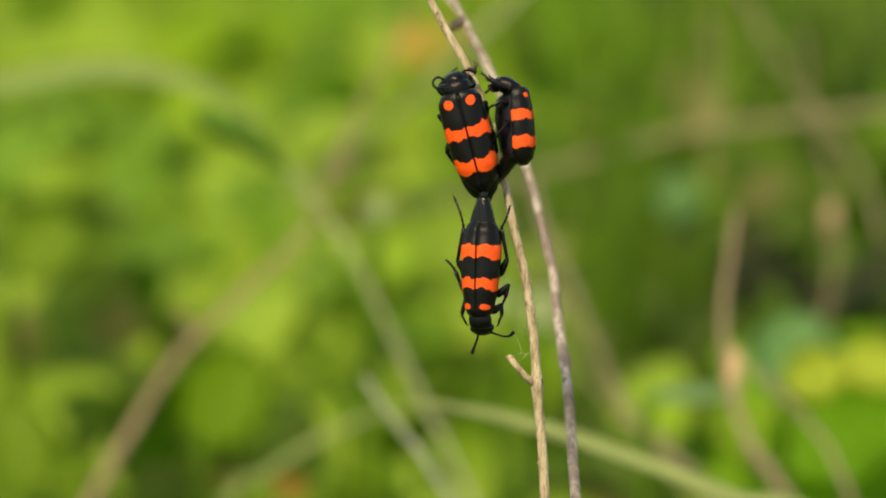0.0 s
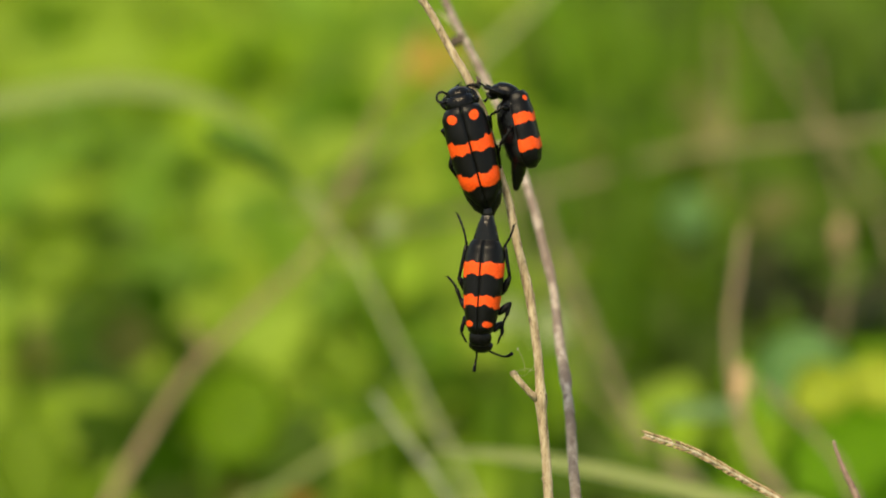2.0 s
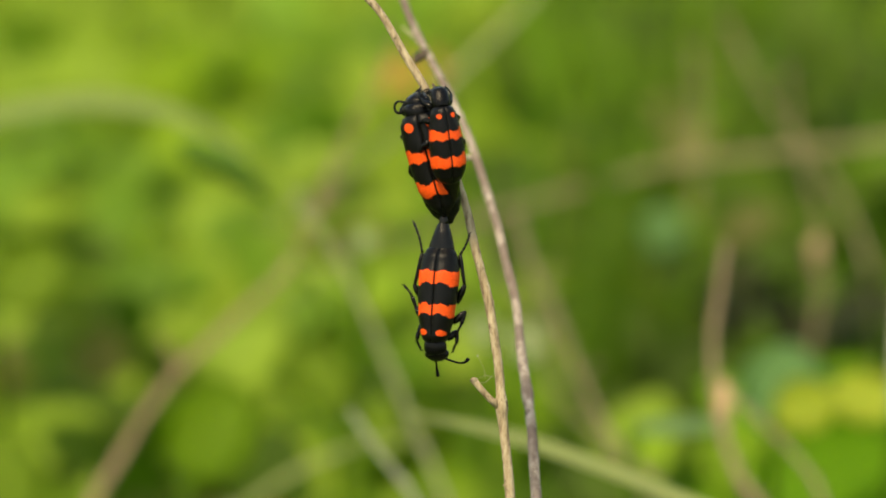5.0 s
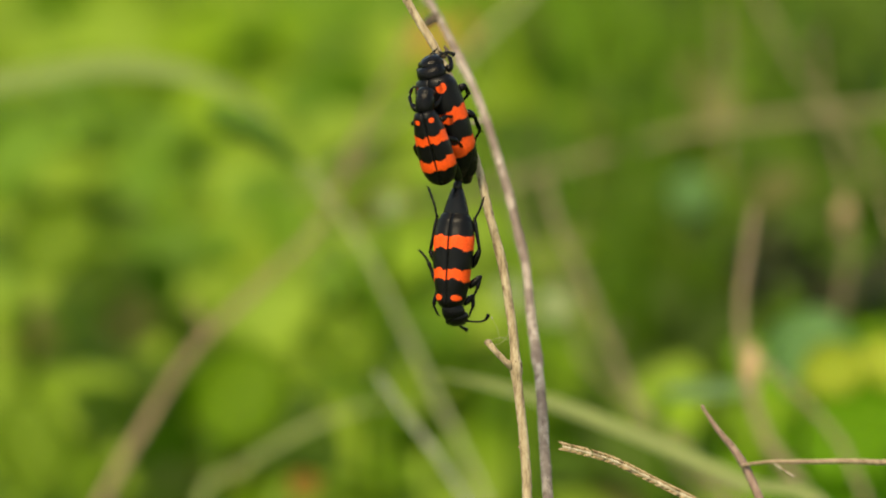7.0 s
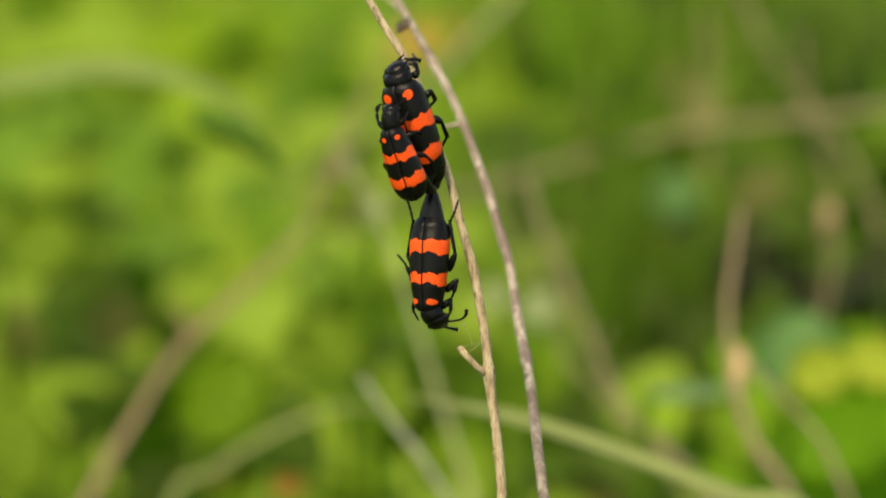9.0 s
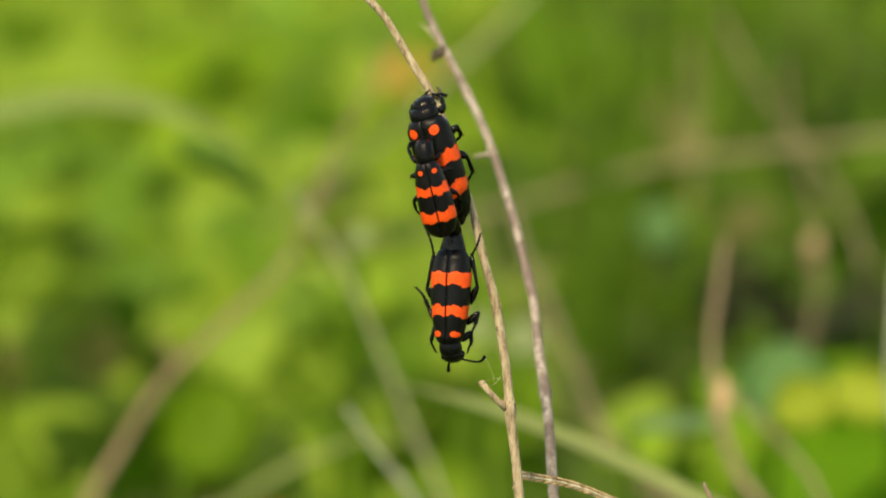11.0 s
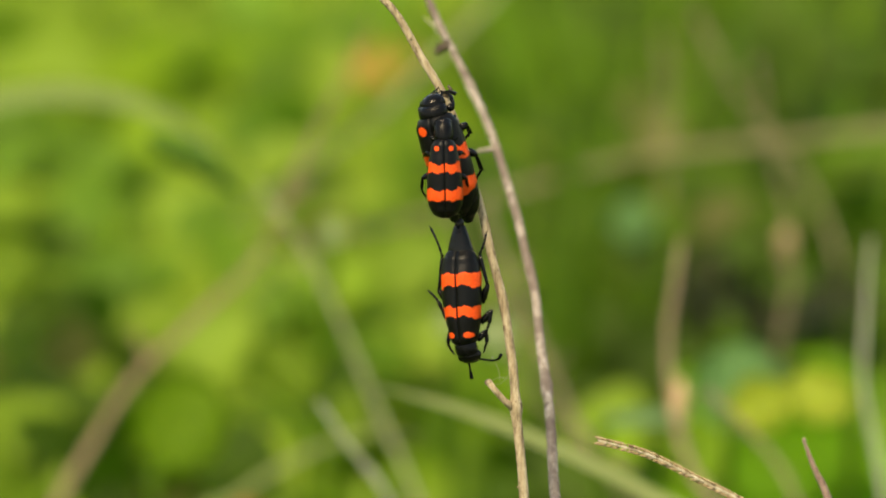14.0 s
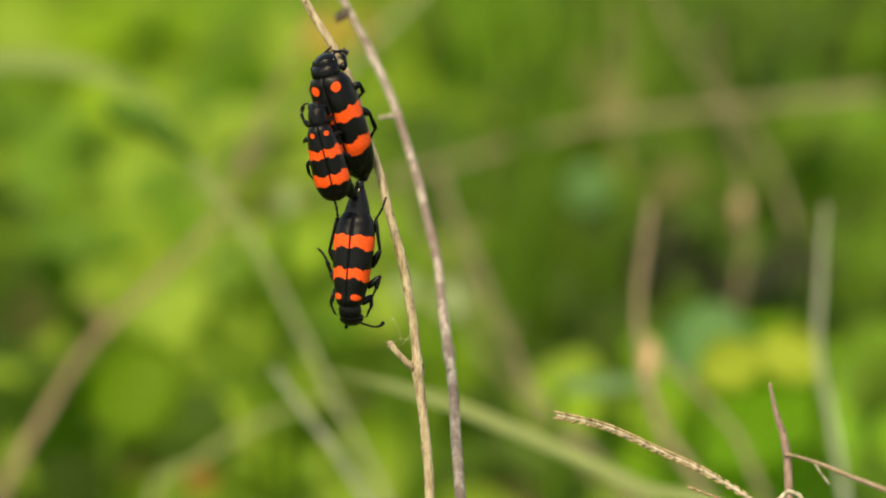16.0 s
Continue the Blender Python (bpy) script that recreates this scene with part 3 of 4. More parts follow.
        for vert in bm.verts:
            vert.co += (vert.co - c) * (0.45 * noise.noise(vert.co * 160))
        part("seed_head", bm, mat, root, label)
    return make


swaying_stalk = far_stalk("dry_stalk", "dry tan stalk with a swollen seed capsule", [(1304, 372), (1293, 450), (1280, 560), (1294, 690), (1335, 800), (1400, 890)], 0.45, 20, STALK, taper=(0.5, 1.2), extra=seed_head(1300, 668, 34, 110, SEED_TAN, "tan seed capsule"), seed=2)
far_stalk("dry_stalk", "thin dry stalk with a tan seed head", [(1420, 60), (1440, 200), (1475, 330), (1482, 420), (1470, 520), (1450, 640), (1440, 900)], 0.7, 7, STALK, extra=seed_head(1470, 395, 36, 80, HUSK, "tan seed head"), seed=3)
far_stalk("fallen_branch", "long pale branch lying aslant through the plants", [(1720, 180), (1568, 195), (1380, 215), (1200, 238), (1000, 292), (800, 350), (640, 395)], 0.82, 12, BRANCH, sink=(-0.3, 1.2, -0.55), taper=(1.4, 0.2), twigs=(12, 30), seed=4)
far_stalk("brown_stalk", "thick brown stalk leaning aslant", [(740, -20), (690, 90), (620, 230), (545, 400), (440, 510), (320, 625), (235, 760), (160, 890)], 0.56, 22, UMBER, taper=(0.12, 1.3), twigs=(20, 38), seed=5)
def dark_spike(root, d):
    bm = bmesh.new()
    k = 1e-4 * (NEAR + d) / NEAR
    path = spline([sheet(u, v, d - 0.01) for u, v in ((340, 195), (390, 220), (445, 250), (505, 300))], 5)
    tube(bm, path, [k * w for w in (5, 10, 15, 20, 24, 27, 28, 28, 28, 26, 23, 20, 16, 12, 8, 4)], 10, 0.25, 9)
    part("seed_spike", bm, DARK_BUD, root, "dark green unripe seed spike")


far_stalk("green_stalk", "thin stalk bowed by a dark green spike", [(480, 275), (520, 335), (555, 400), (575, 460)], 0.52, 8, MID, sink=(0.1, 1.2, -0.5), extra=dark_spike, seed=16)
waving_stalk = far_stalk("pale_stalk", "pale green dry stalk waving in the wind", [(500, 300), (525, 335), (560, 378), (610, 450), (680, 580), (750, 720), (840, 900)], 0.5, 12, TWIG_PALE, taper=(0.5, 1.1), twigs=(14,), seed=6)
far_stalk("pale_stalk", "short pale broken stalk", [(645, 670), (690, 735), (740, 800), (800, 890)], 0.36, 12, PALE_GREY, seed=7)
def grass_blade(label, pts, d, width, mat, seed, near=None):
    """A long grass leaf through sheet places at depth d (or from d at its tip to near): a folded blade with its rib, then down to the ground."""
    root = tagged(new("grass_plant"), label, "grass")
    near = d if near is None else near
    k = 1e-4 * (NEAR + (d + near) / 2) / NEAR
    places = [sheet(u, v, d + (near - d) * i / (len(pts) - 1)) for i, (u, v) in enumerate(pts)]
    last, foot = places[-1], ground_below(places[-1])
    out = last - places[-2]
    places += [last + out * 0.6 + Vector((0, 0, -0.05)), foot + out * 1.2 + Vector((0, 0, 0.08)), foot + out * 1.3]
    path = spline(places, 10)
    away = FACE.to_3x3() @ Vector((0, 0.75, -0.75))
    bm, rows = bmesh.new(), []
    for i, p in enumerate(path):
        along = (path[min(i + 1, len(path) - 1)] - path[max(i - 1, 0)]).normalized()
        side = along.cross(away).normalized()
        w = width * k * 0.5 * min(1.0, 0.15 + i / 26)
        rows.append([bm.verts.new(p + side * w * q - away * abs(q) * w * 0.4) for q in (-1, -0.5, 0, 0.5, 1)])
    for p, q in zip(rows, rows[1:]):
        for n in range(4):
            bm.faces.new((p[n], p[n + 1], q[n + 1], q[n]))
    bmesh.ops.solidify(bm, geom=bm.faces[:], thickness=0.0003)
    part("leaf_blade", bm, mat, root)
    bm = bmesh.new()
    tube(bm, [p + away * 0.0002 for p in path], [width * k * 0.09 * min(1.0, 0.15 + i / 26) for i in range(len(path))], 6)
    part("leaf_rib", bm, mat, root)
    return root


arching_blade = grass_blade("long arching pale yellow-green grass blade", [(730, 706), (800, 718), (900, 741), (1010, 774), (1130, 816), (1290, 878), (1450, 943)], 0.32, 40, BLADE, 8, near=0.2)
far_stalk("grey_stalk", "grey dry stalk, slightly bent", [(940, 320), (965, 410), (1005, 490), (1050, 600), (1095, 700), (1140, 760), (1200, 815)], 0.55, 17, TWIG_BROWN, twigs=(12, 25), seed=9)
far_stalk("grey_stalk", "thin grey twig among leaves", [(1330, 650), (1400, 715), (1460, 785), (1510, 890)], 0.42, 11, STALK, seed=10)
far_stalk("pale_stalk", "upright pale stalk, bleached", [(1622, 380), (1616, 440), (1612, 520), (1608, 640), (1632, 760), (1655, 900)], 0.4, 15, PALE_GREY, taper=(0.5, 1.2), seed=11)
drooping_blade = grass_blade("yellowed drooping grass blade among the leaves", [(800, 735), (720, 722), (621, 752), (545, 790), (470, 840), (400, 900)], 0.56, 19, BLADE, 12)
far_stalk("brown_stalk", "faint brown upright stalk", [(1252, 20), (1262, 140), (1258, 260), (1270, 400), (1290, 560)], 0.95, 12, TWIG_BROWN, seed=14)


# thin dry stems that cross behind
far_stalk("pale_stalk", "faint pale dry stem crossing behind", [(1020, -120), (930, -20), (840, 66), (770, 140), (740, 170)], 0.75, 11, TWIG_PALE, sink=(-0.25, 1.2, -0.5), seed=42)
far_stalk("dry_stalk", "thin tan dry stem leaning aslant", [(1310, -20), (1380, 110), (1440, 195), (1500, 265), (1545, 360), (1570, 460)], 0.75, 10, BRANCH, sink=(0.1, 1.0, -0.5), seed=43)
far_stalk("dry_stalk", "thin tan dry stem leaning aslant", [(880, 300), (905, 420), (985, 520), (1010, 640), (1090, 720)], 0.7, 9, BRANCH, seed=45)
grass_blade("broad pale green grass leaf arching over the plants", [(470, 225), (400, 180), (300, 142), (170, 130), (40, 148), (-90, 175), (-220, 230)], 0.62, 50, SAGE, 46)
grass_blade("broad green grass leaf among the plants", [(1135, -60), (1140, 60), (1150, 180), (1140, 300), (1120, 420)], 0.85, 46, MID, 47)
grass_blade("broad green grass leaf among the plants", [(1090, 20), (1075, 140), (1085, 260), (1070, 380), (1060, 520)], 0.8, 40, MID, 48)


def grass_ear():
    """A ripe grass ear that nods into view from below: a rough spike, its stem and one short side spike. Origin at its tip."""
    root = tagged(new("ripe_grass"), "ripe tan grass ear, nodding in the wind", "grass")
    rnd = random.Random(31)
    path = spline([Vector(p) * 1e-3 for p in ((0, 0, 0), (9, 0, -2.2), (18, 0, -6.2), (27, 0, -10.4), (38, 0, -17))], 8)
    bm = bmesh.new()
    tube(bm, path, [0.2e-3 + 0.2e-3 * i / len(path) for i in range(len(path))], 7)
    far = [path[-1], path[-1] + Vector((0.012, 0.0, -0.012)), path[-1] + Vector((0.05, -0.05, -0.16)), path[-1] + Vector((0.08, -0.14, -0.46))]
    tube(bm, spline(far, 6), 0.0005, 7)
    part("stem", bm, STRAW, root)
    bm = bmesh.new()
    for i in range(1, len(path) - 3):
        for side in (-1, 1):
            d = (path[i + 1] - path[i]).normalized()
            a = path[i] + Vector((0, rnd.uniform(-0.3, 0.3), side * 0.35)) * 1e-3
            b = a - d * rnd.uniform(1.4, 2.0) * 1e-3 + Vector((0, rnd.uniform(-0.4, 0.4), side * 0.35)) * 1e-3
            tube(bm, [a, a.lerp(b, 0.45), b], [0.14e-3, 0.3e-3, 0.05e-3], 6)
    tagged(part("husks", bm, HUSK, root, "overlapping tan husks"), kind="stuff")
    bm = bmesh.new()
    a = path[-6]
    for i in range(6):
        p = a + Vector((1.2 - 1.5 * i, 0, -3.2 + 0.55 * i)) * 1e-3
        tube(bm, [p, p + Vector((-1.0e-3, 0, 0.3e-3)), p + Vector((-2.0e-3, 0, 0.75e-3))], [0.15e-3, 0.34e-3, 0.05e-3], 6)
    part("side_spike", bm, HUSK, root)
    return root


def red_sprout():
    """A thin reddish shoot. Origin at its tip."""
    root = tagged(new("reddish_sprout"), "thin reddish shoot standing among dry straws", "plant")
    bm = bmesh.new()
    path = spline([Vector(p) * 1e-3 for p in ((0, 0, 0), (1.0, 0, -4.5), (2.6, 0, -10), (3.4, 0, -19), (4, -8, -60), (2, -60, -220), (0, -140, -440))], 7)
    tube(bm, path, [0.25e-3 + min(1, i / 16) * 0.55e-3 for i in range(len(path))], 8, 0.1, 3)
    part("shoot", bm, RED_SHOOT, root)
    bm = bmesh.new()
    ball(bm, Vector((0, 0, 0.2e-3)), (0.34e-3, 0.3e-3, 0.7e-3))
    part("tip_bud", bm, RED_SHOOT, root)
    return root


def dry_straw():
    """A dry straw lying aslant, with one side twig. Origin above its end."""
    root = tagged(new("dry_straw"), "thin tan dry straw lying aslant", "plant stem")
    bm = bmesh.new()
    path = spline([Vector(p) * 1e-3 for p in ((2.4, -0.5, -12.2), (4, -0.7, -12.4), (8, -0.8, -13.6), (14, -0.6, -16.0), (26, -0.4, -21), (42, -2, -30), (62, -20, -70), (88, -110, -440))], 6)
    tube(bm, path, [0.2e-3 + 0.014e-3 * min(i, 26) for i in range(len(path))], 7)
    part("stalk", bm, STALK, root)
    bm = bmesh.new()
    tube(bm, spline([Vector(p) * 1e-3 for p in ((8, -0.8, -13.6), (9.0, -0.8, -15.4), (10.6, -0.6, -17.6))], 5), 0.22e-3, 6)
    part("side_twig", bm, STRAW, root)
    return root


cross_straw = dry_straw()
nodding_ear = grass_ear()
red_shoot = red_sprout()


# ---- leaves and undergrowth ----
def leaf_into(bm, base, along, width, length, up, curl=0.25, fold=0.25, n=5):
    """One pointed leaf with a fold along its rib and a drooping tip."""
    along = along.normalized()
    side = along.cross(up).normalized()
    nor = side.cross(along).normalized()
    rows = []
    for i in range(n + 1):
        s = i / n
        w = width * 0.5 * (math.sin(math.pi * min(1, s * 0.92 + 0.06)) ** 0.7)
        mid = base + along * length * s - nor * curl * length * s * s
        rows.append([bm.verts.new(mid + side * w * q + nor * abs(q) * w * fold) for q in (-1, -0.5, 0, 0.5, 1)])
    for a, b in zip(rows, rows[1:]):
        for j in range(4):
            bm.faces.new((a[j], a[j + 1], b[j + 1], b[j]))


def broad_leaf(name, label, u, v, d, width, length, mat, turn=0, face=0.6):
    """A single large leaf on its own stalk, d metres behind the beetles."""
    c = sheet(u, v, d)
    k = 1e-4 * (NEAR + d) / NEAR
    root = tagged(new(name), label, "plant")
    a = radians(turn)
    along = FACE.to_3x3() @ Vector((math.cos(a), 0.15, math.sin(a)))
    up = FACE.to_3x3() @ Vector((0.1, -face, 1 - face))
    bm = bmesh.new()
    base = c - along * length * k * 0.5
    leaf_into(bm, base, along, width * k, length * k, up, 0.12, 0.15, 8)
    bmesh.ops.solidify(bm, geom=bm.faces[:], thickness=0.0004)
    part("leaf_blade", bm, mat, root)
    bm = bmesh.new()
    tube(bm, spline([base, base.lerp(ground_below(base), 0.5) + Vector((0, 0.03, 0.02)), ground_below(base)], 6), 0.0016, 6)
    part("leaf_stalk", bm, MID, root)
    return root


swaying_leaves = [
    broad_leaf("broad_leaf_plant", "round blue-green leaf on a thin stalk", 1408, 630, 0.62, 180, 170, TEAL, 80, 0.75),
    broad_leaf("broad_leaf_plant", "bright yellow-green leaf on a thin stalk", 1447, 660, 0.54, 108, 124, YELLOW, 20, 0.75),
    broad_leaf("broad_leaf_plant", "dull yellow-green leaf on a thin stalk", 1545, 645, 0.57, 110, 130, YELLOW, 160, 0.75)]
broad_leaf("broad_leaf_plant", "narrow pale green leaf lying flat", 1230, 695, 0.5, 36, 170, PALE_LEAF, 5, 0.75)
broad_leaf("broad_leaf_plant", "large fresh green leaf among low plants", 1500, 770, 0.6, 200, 300, FRESH, 15, 0.75)
broad_leaf("broad_leaf_plant", "large fresh green leaf among low plants", 1440, 860, 0.6, 120, 220, FRESH, 35, 0.75)
broad_leaf("broad_leaf_plant", "large fresh green leaf among low plants", 1570, 860, 0.62, 170, 240, FRESH, 100, 0.75)
broad_leaf("broad_leaf_plant", "round fresh green leaf among low plants", 402, 702, 0.62, 180, 190, GRASSY, 60, 0.7)
broad_leaf("broad_leaf_plant", "pointed lime-green leaf among low plants", 30, 790, 0.62, 150, 190, LIME, 100, 0.7)
broad_leaf("broad_leaf_plant", "round lime-green leaf among low plants", 75, 430, 0.7, 140, 150, LIME, 40, 0.7)
broad_leaf("broad_leaf_plant", "pale lime-green leaf among low plants", 590, 610, 0.7, 120, 140, LIME, 120, 0.7)
# two round leaves added as blurred highlights, bright by colour alone
broad_leaf("broad_leaf_plant", "small round pale leaf standing for a blurred highlight", 958, 545, 0.66, 72, 72, HIGHLIGHT_DISC, 60, 0.7)
broad_leaf("broad_leaf_plant", "small round pale leaf standing for a blurred highlight", 880, 525, 0.66, 58, 60, HIGHLIGHT_DISC, 100, 0.7)
broad_leaf("broad_leaf_plant", "blue-green leaf deep among low plants", 1200, 345, 0.95, 90, 90, TEAL, 80, 0.7)
broad_leaf("broad_leaf_plant", "small orange withered leaf near the ground", 515, 864, 0.6, 56, 62, ORANGE_LEAF, 20, 0.7)


def thicket(name, label, u, v, du, dv, h, n, size, mat, seed, grass=False):
    """Low plants: n leaves in a drift on the ground round the place seen at (u, v), up to h metres high."""
    rnd = random.Random(seed)
    bm = bmesh.new()
    eye = FACE @ Vector((0, -NEAR, 0))
    for _ in range(n):
        p = sheet(rnd.gauss(u, du), rnd.gauss(v, dv), 0)
        way = (p - eye).normalized()
        hh = rnd.uniform(0.25, 1.0) * h
        c = eye + way * ((eye.z - hh) / max(0.05, -way.z))
        c.y += rnd.uniform(-0.06, 0.06)
        s = size * rnd.uniform(0.6, 1.3)
        a = rnd.uniform(0, 2 * math.pi)
        if grass:
            along = Vector((math.cos(a) * 0.25, math.sin(a) * 0.25, 1))
            leaf_into(bm, Vector((c.x, c.y, 0)), along, 0.009, hh * 1.3, Vector((math.sin(a), -1, 0.2)), 0.15, 0.2, 5)
        else:
            along = Vector((math.cos(a), 0.6 * math.sin(a), rnd.uniform(-0.7, 1.0)))
            up = Vector((rnd.gauss(0, 0.35), rnd.gauss(-0.9, 0.35), 1))
            leaf_into(bm, c, along, s * 0.75, s, up, 0.2, 0.25, 4)
    ob = new(name, mesh_of(name, bm, mat))
    return tagged(ob, label, "undergrowth", kind="stuff")


# soil, then drifts of plants
bm = bmesh.new()
bmesh.ops.create_grid(bm, x_segments=60, y_segments=60, size=1)
for vert in bm.verts:
    q = vert.co.copy()
    vert.co = Vector((math.copysign(abs(q.x) ** 3, q.x) * 400, math.copysign(abs(q.y) ** 3, q.y) * 400 + 1.5, 0))
    far = vert.co.xy.length
    vert.co.z = -0.012 + 0.01 * noise.noise(vert.co * 2.0) + (0.4 * noise.noise(vert.co * 0.05) if far > 15 else 0)
ground = tagged(new("ground", mesh_of("ground", bm, SOIL)), "dark green mossy soil under the plants", "ground", kind="structure")

thicket("green_undergrowth", "dense green low plants", 784, 441, 900, 420, 0.13, 7020, 0.028, MID, 21)
# the dark green drifts darken by leaf colour, as shade would
thicket("shade_green_undergrowth", "low plants in dark green, shade painted in", 1310, 430, 190, 190, 0.2, 3780, 0.028, SHADE_GREEN, 22)
thicket("lime_undergrowth", "lime-green low plants, sunlight painted in", 270, 180, 320, 240, 0.17, 4860, 0.028, LIME, 23)
thicket("lime_undergrowth", "lime-green low plants, sunlight painted in", 600, 600, 200, 200, 0.15, 945, 0.028, LIME, 28)
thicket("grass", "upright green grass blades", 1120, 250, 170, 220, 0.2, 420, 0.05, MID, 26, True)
thicket("shade_green_undergrowth", "low plants in dark green, shade painted in", 1440, 240, 120, 170, 0.19, 2160, 0.028, SHADE_GREEN, 24)
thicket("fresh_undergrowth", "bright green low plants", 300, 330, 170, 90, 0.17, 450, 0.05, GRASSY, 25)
thicket("shade_green_undergrowth", "low plants in dark green, shade painted in", 1480, 420, 100, 90, 0.2, 1080, 0.028, SHADE_GREEN, 32)
thicket("fresh_undergrowth", "bright green low plants", 1480, 810, 80, 50, 0.2, 260, 0.03, FRESH, 130)
thicket("withered_undergrowth", "withered brown leaves among the plants", 1200, 330, 230, 240, 0.12, 240, 0.034, DRY_LEAF, 29)
for u, v, du, n, mat, seed in ((1120, 280, 30, 12, GRASSY, 33), (1430, 130, 30, 7, GRASSY, 34), (1255, 260, 14, 10, MID, 35), (1540, 250, 14, 8, MID, 36), (1400, 330, 12, 6, MID, 39), (1180, 420, 12, 8, GRASSY, 31), (1090, 620, 25, 8, GRASSY, 37)):
    thicket("grass", "upright bright green grass blades", u, v, du, 60, 0.22, n, 0.05, mat, seed, True)
thicket("far_undergrowth", "green plants farther back", 784, 60, 1500, 160, 0.1, 1800, 0.07, MID, 27)

# the same plants go on all round and thin out with distance
rnd = random.Random(77)
for name, label, mat, n in (("meadow", "low green plants of the meadow", MID, 15000), ("meadow", "lime-green plants of the meadow", LIME, 5000), ("meadow", "dark green plants of the meadow", SHADE_GREEN, 4000)):
    bm = bmesh.new()
    for _ in range(n):
        a, r = rnd.uniform(0, 2 * math.pi), 14.0 * rnd.random() ** 1.15
        c = Vector((r * math.cos(a), 1.2 + r * math.sin(a), rnd.uniform(0.01, 0.1)))
        if abs(c.x) < 0.12 + 0.075 * (c.y + 1.1) and 0.85 < c.y < 2.4:
            continue
        way = Vector((rnd.gauss(0, 1), rnd.gauss(0, 1), rnd.uniform(-0.1, 0.6)))
        s = rnd.uniform(0.04, 0.09) * (1 + 0.18 * r)
        leaf_into(bm, c, way, s * 0.75, s, Vector((rnd.gauss(0, 0.3), rnd.gauss(0, 0.3), 1)), 0.2, 0.25, 2)
    tagged(new(name, mesh_of(name, bm, mat)), label, "undergrowth", kind="stuff")

# single plants that stand out of the carpet
SEEDS = iter(range(40, 200))


def clump(u, v, r, n, mat, label, h=0.2, size=0.029):
    return thicket("leafy_plant", label, u, v, r, r * 0.8, h, round(n * 1.4), size, mat, next(SEEDS))


# one more blurred highlight, made as a pale leaf
broad_leaf("broad_leaf_plant", "small round pale leaf standing for a blurred highlight", 668, 368, 0.62, 46, 50, HIGHLIGHT_DISC, 80, 0.7)
# brighter clumps: the sunlight on them is part of their lime colour
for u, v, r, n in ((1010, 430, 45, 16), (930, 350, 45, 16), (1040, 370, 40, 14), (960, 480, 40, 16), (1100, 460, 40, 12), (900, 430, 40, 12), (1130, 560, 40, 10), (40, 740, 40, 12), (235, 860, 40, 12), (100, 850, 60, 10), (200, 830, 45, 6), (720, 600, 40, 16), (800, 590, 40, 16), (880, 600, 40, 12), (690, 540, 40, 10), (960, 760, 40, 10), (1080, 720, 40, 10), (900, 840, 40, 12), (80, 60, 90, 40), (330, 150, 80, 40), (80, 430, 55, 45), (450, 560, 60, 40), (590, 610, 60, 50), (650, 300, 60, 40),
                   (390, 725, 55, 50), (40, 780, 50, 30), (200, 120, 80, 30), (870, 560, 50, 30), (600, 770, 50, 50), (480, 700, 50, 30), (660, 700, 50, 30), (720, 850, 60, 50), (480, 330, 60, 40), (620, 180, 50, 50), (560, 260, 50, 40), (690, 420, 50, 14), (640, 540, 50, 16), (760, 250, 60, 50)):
    clump(u, v, r, n, LIME, "leafy plant with lime-green leaves, sunlight painted in")
for u, v, r, n in ((1630, 300, 50, 40), (1680, 420, 60, 40), (1640, 520, 50, 40), (1720, 560, 50, 30), (1700, 250, 60, 30), (1380, 40, 70, 6), (1500, 160, 70, 6), (1490, 790, 70, 60), (720, 500, 60, 40), (700, 600, 60, 40), (860, 800, 80, 50), (150, 400, 70, 50), (250, 490, 60, 40), (330, 430, 60, 40), (60, 320, 60, 30), (520, 480, 60, 30), (640, 90, 60, 40), (555, 95, 35, 40), (700, 60, 50, 20), (450, 60, 40, 16), (600, 200, 50, 16), (1550, 370, 50, 30), (980, 620, 60, 40)):
    clump(u, v, r, n, MID, "leafy plant with mid-green leaves")
# clumps with shade painted into their dark green
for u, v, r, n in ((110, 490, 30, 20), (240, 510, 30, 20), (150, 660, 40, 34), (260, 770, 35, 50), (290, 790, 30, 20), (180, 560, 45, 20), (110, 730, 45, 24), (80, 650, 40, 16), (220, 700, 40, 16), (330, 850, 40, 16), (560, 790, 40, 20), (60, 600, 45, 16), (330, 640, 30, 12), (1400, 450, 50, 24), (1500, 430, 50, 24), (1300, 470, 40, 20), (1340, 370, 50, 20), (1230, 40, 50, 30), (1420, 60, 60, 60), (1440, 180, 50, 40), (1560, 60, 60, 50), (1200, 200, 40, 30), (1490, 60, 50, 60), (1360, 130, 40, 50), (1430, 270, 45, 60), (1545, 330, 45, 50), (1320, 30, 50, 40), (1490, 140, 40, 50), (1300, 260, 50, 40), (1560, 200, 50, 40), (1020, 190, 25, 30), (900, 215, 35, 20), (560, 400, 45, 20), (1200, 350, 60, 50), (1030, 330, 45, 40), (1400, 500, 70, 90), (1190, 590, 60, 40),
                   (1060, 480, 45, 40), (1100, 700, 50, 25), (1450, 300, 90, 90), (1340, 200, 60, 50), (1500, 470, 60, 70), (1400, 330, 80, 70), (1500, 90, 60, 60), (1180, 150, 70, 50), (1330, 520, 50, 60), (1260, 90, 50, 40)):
    clump(u, v, r, n, SHADE_GREEN, "leafy plant with dark green leaves, shade painted in")
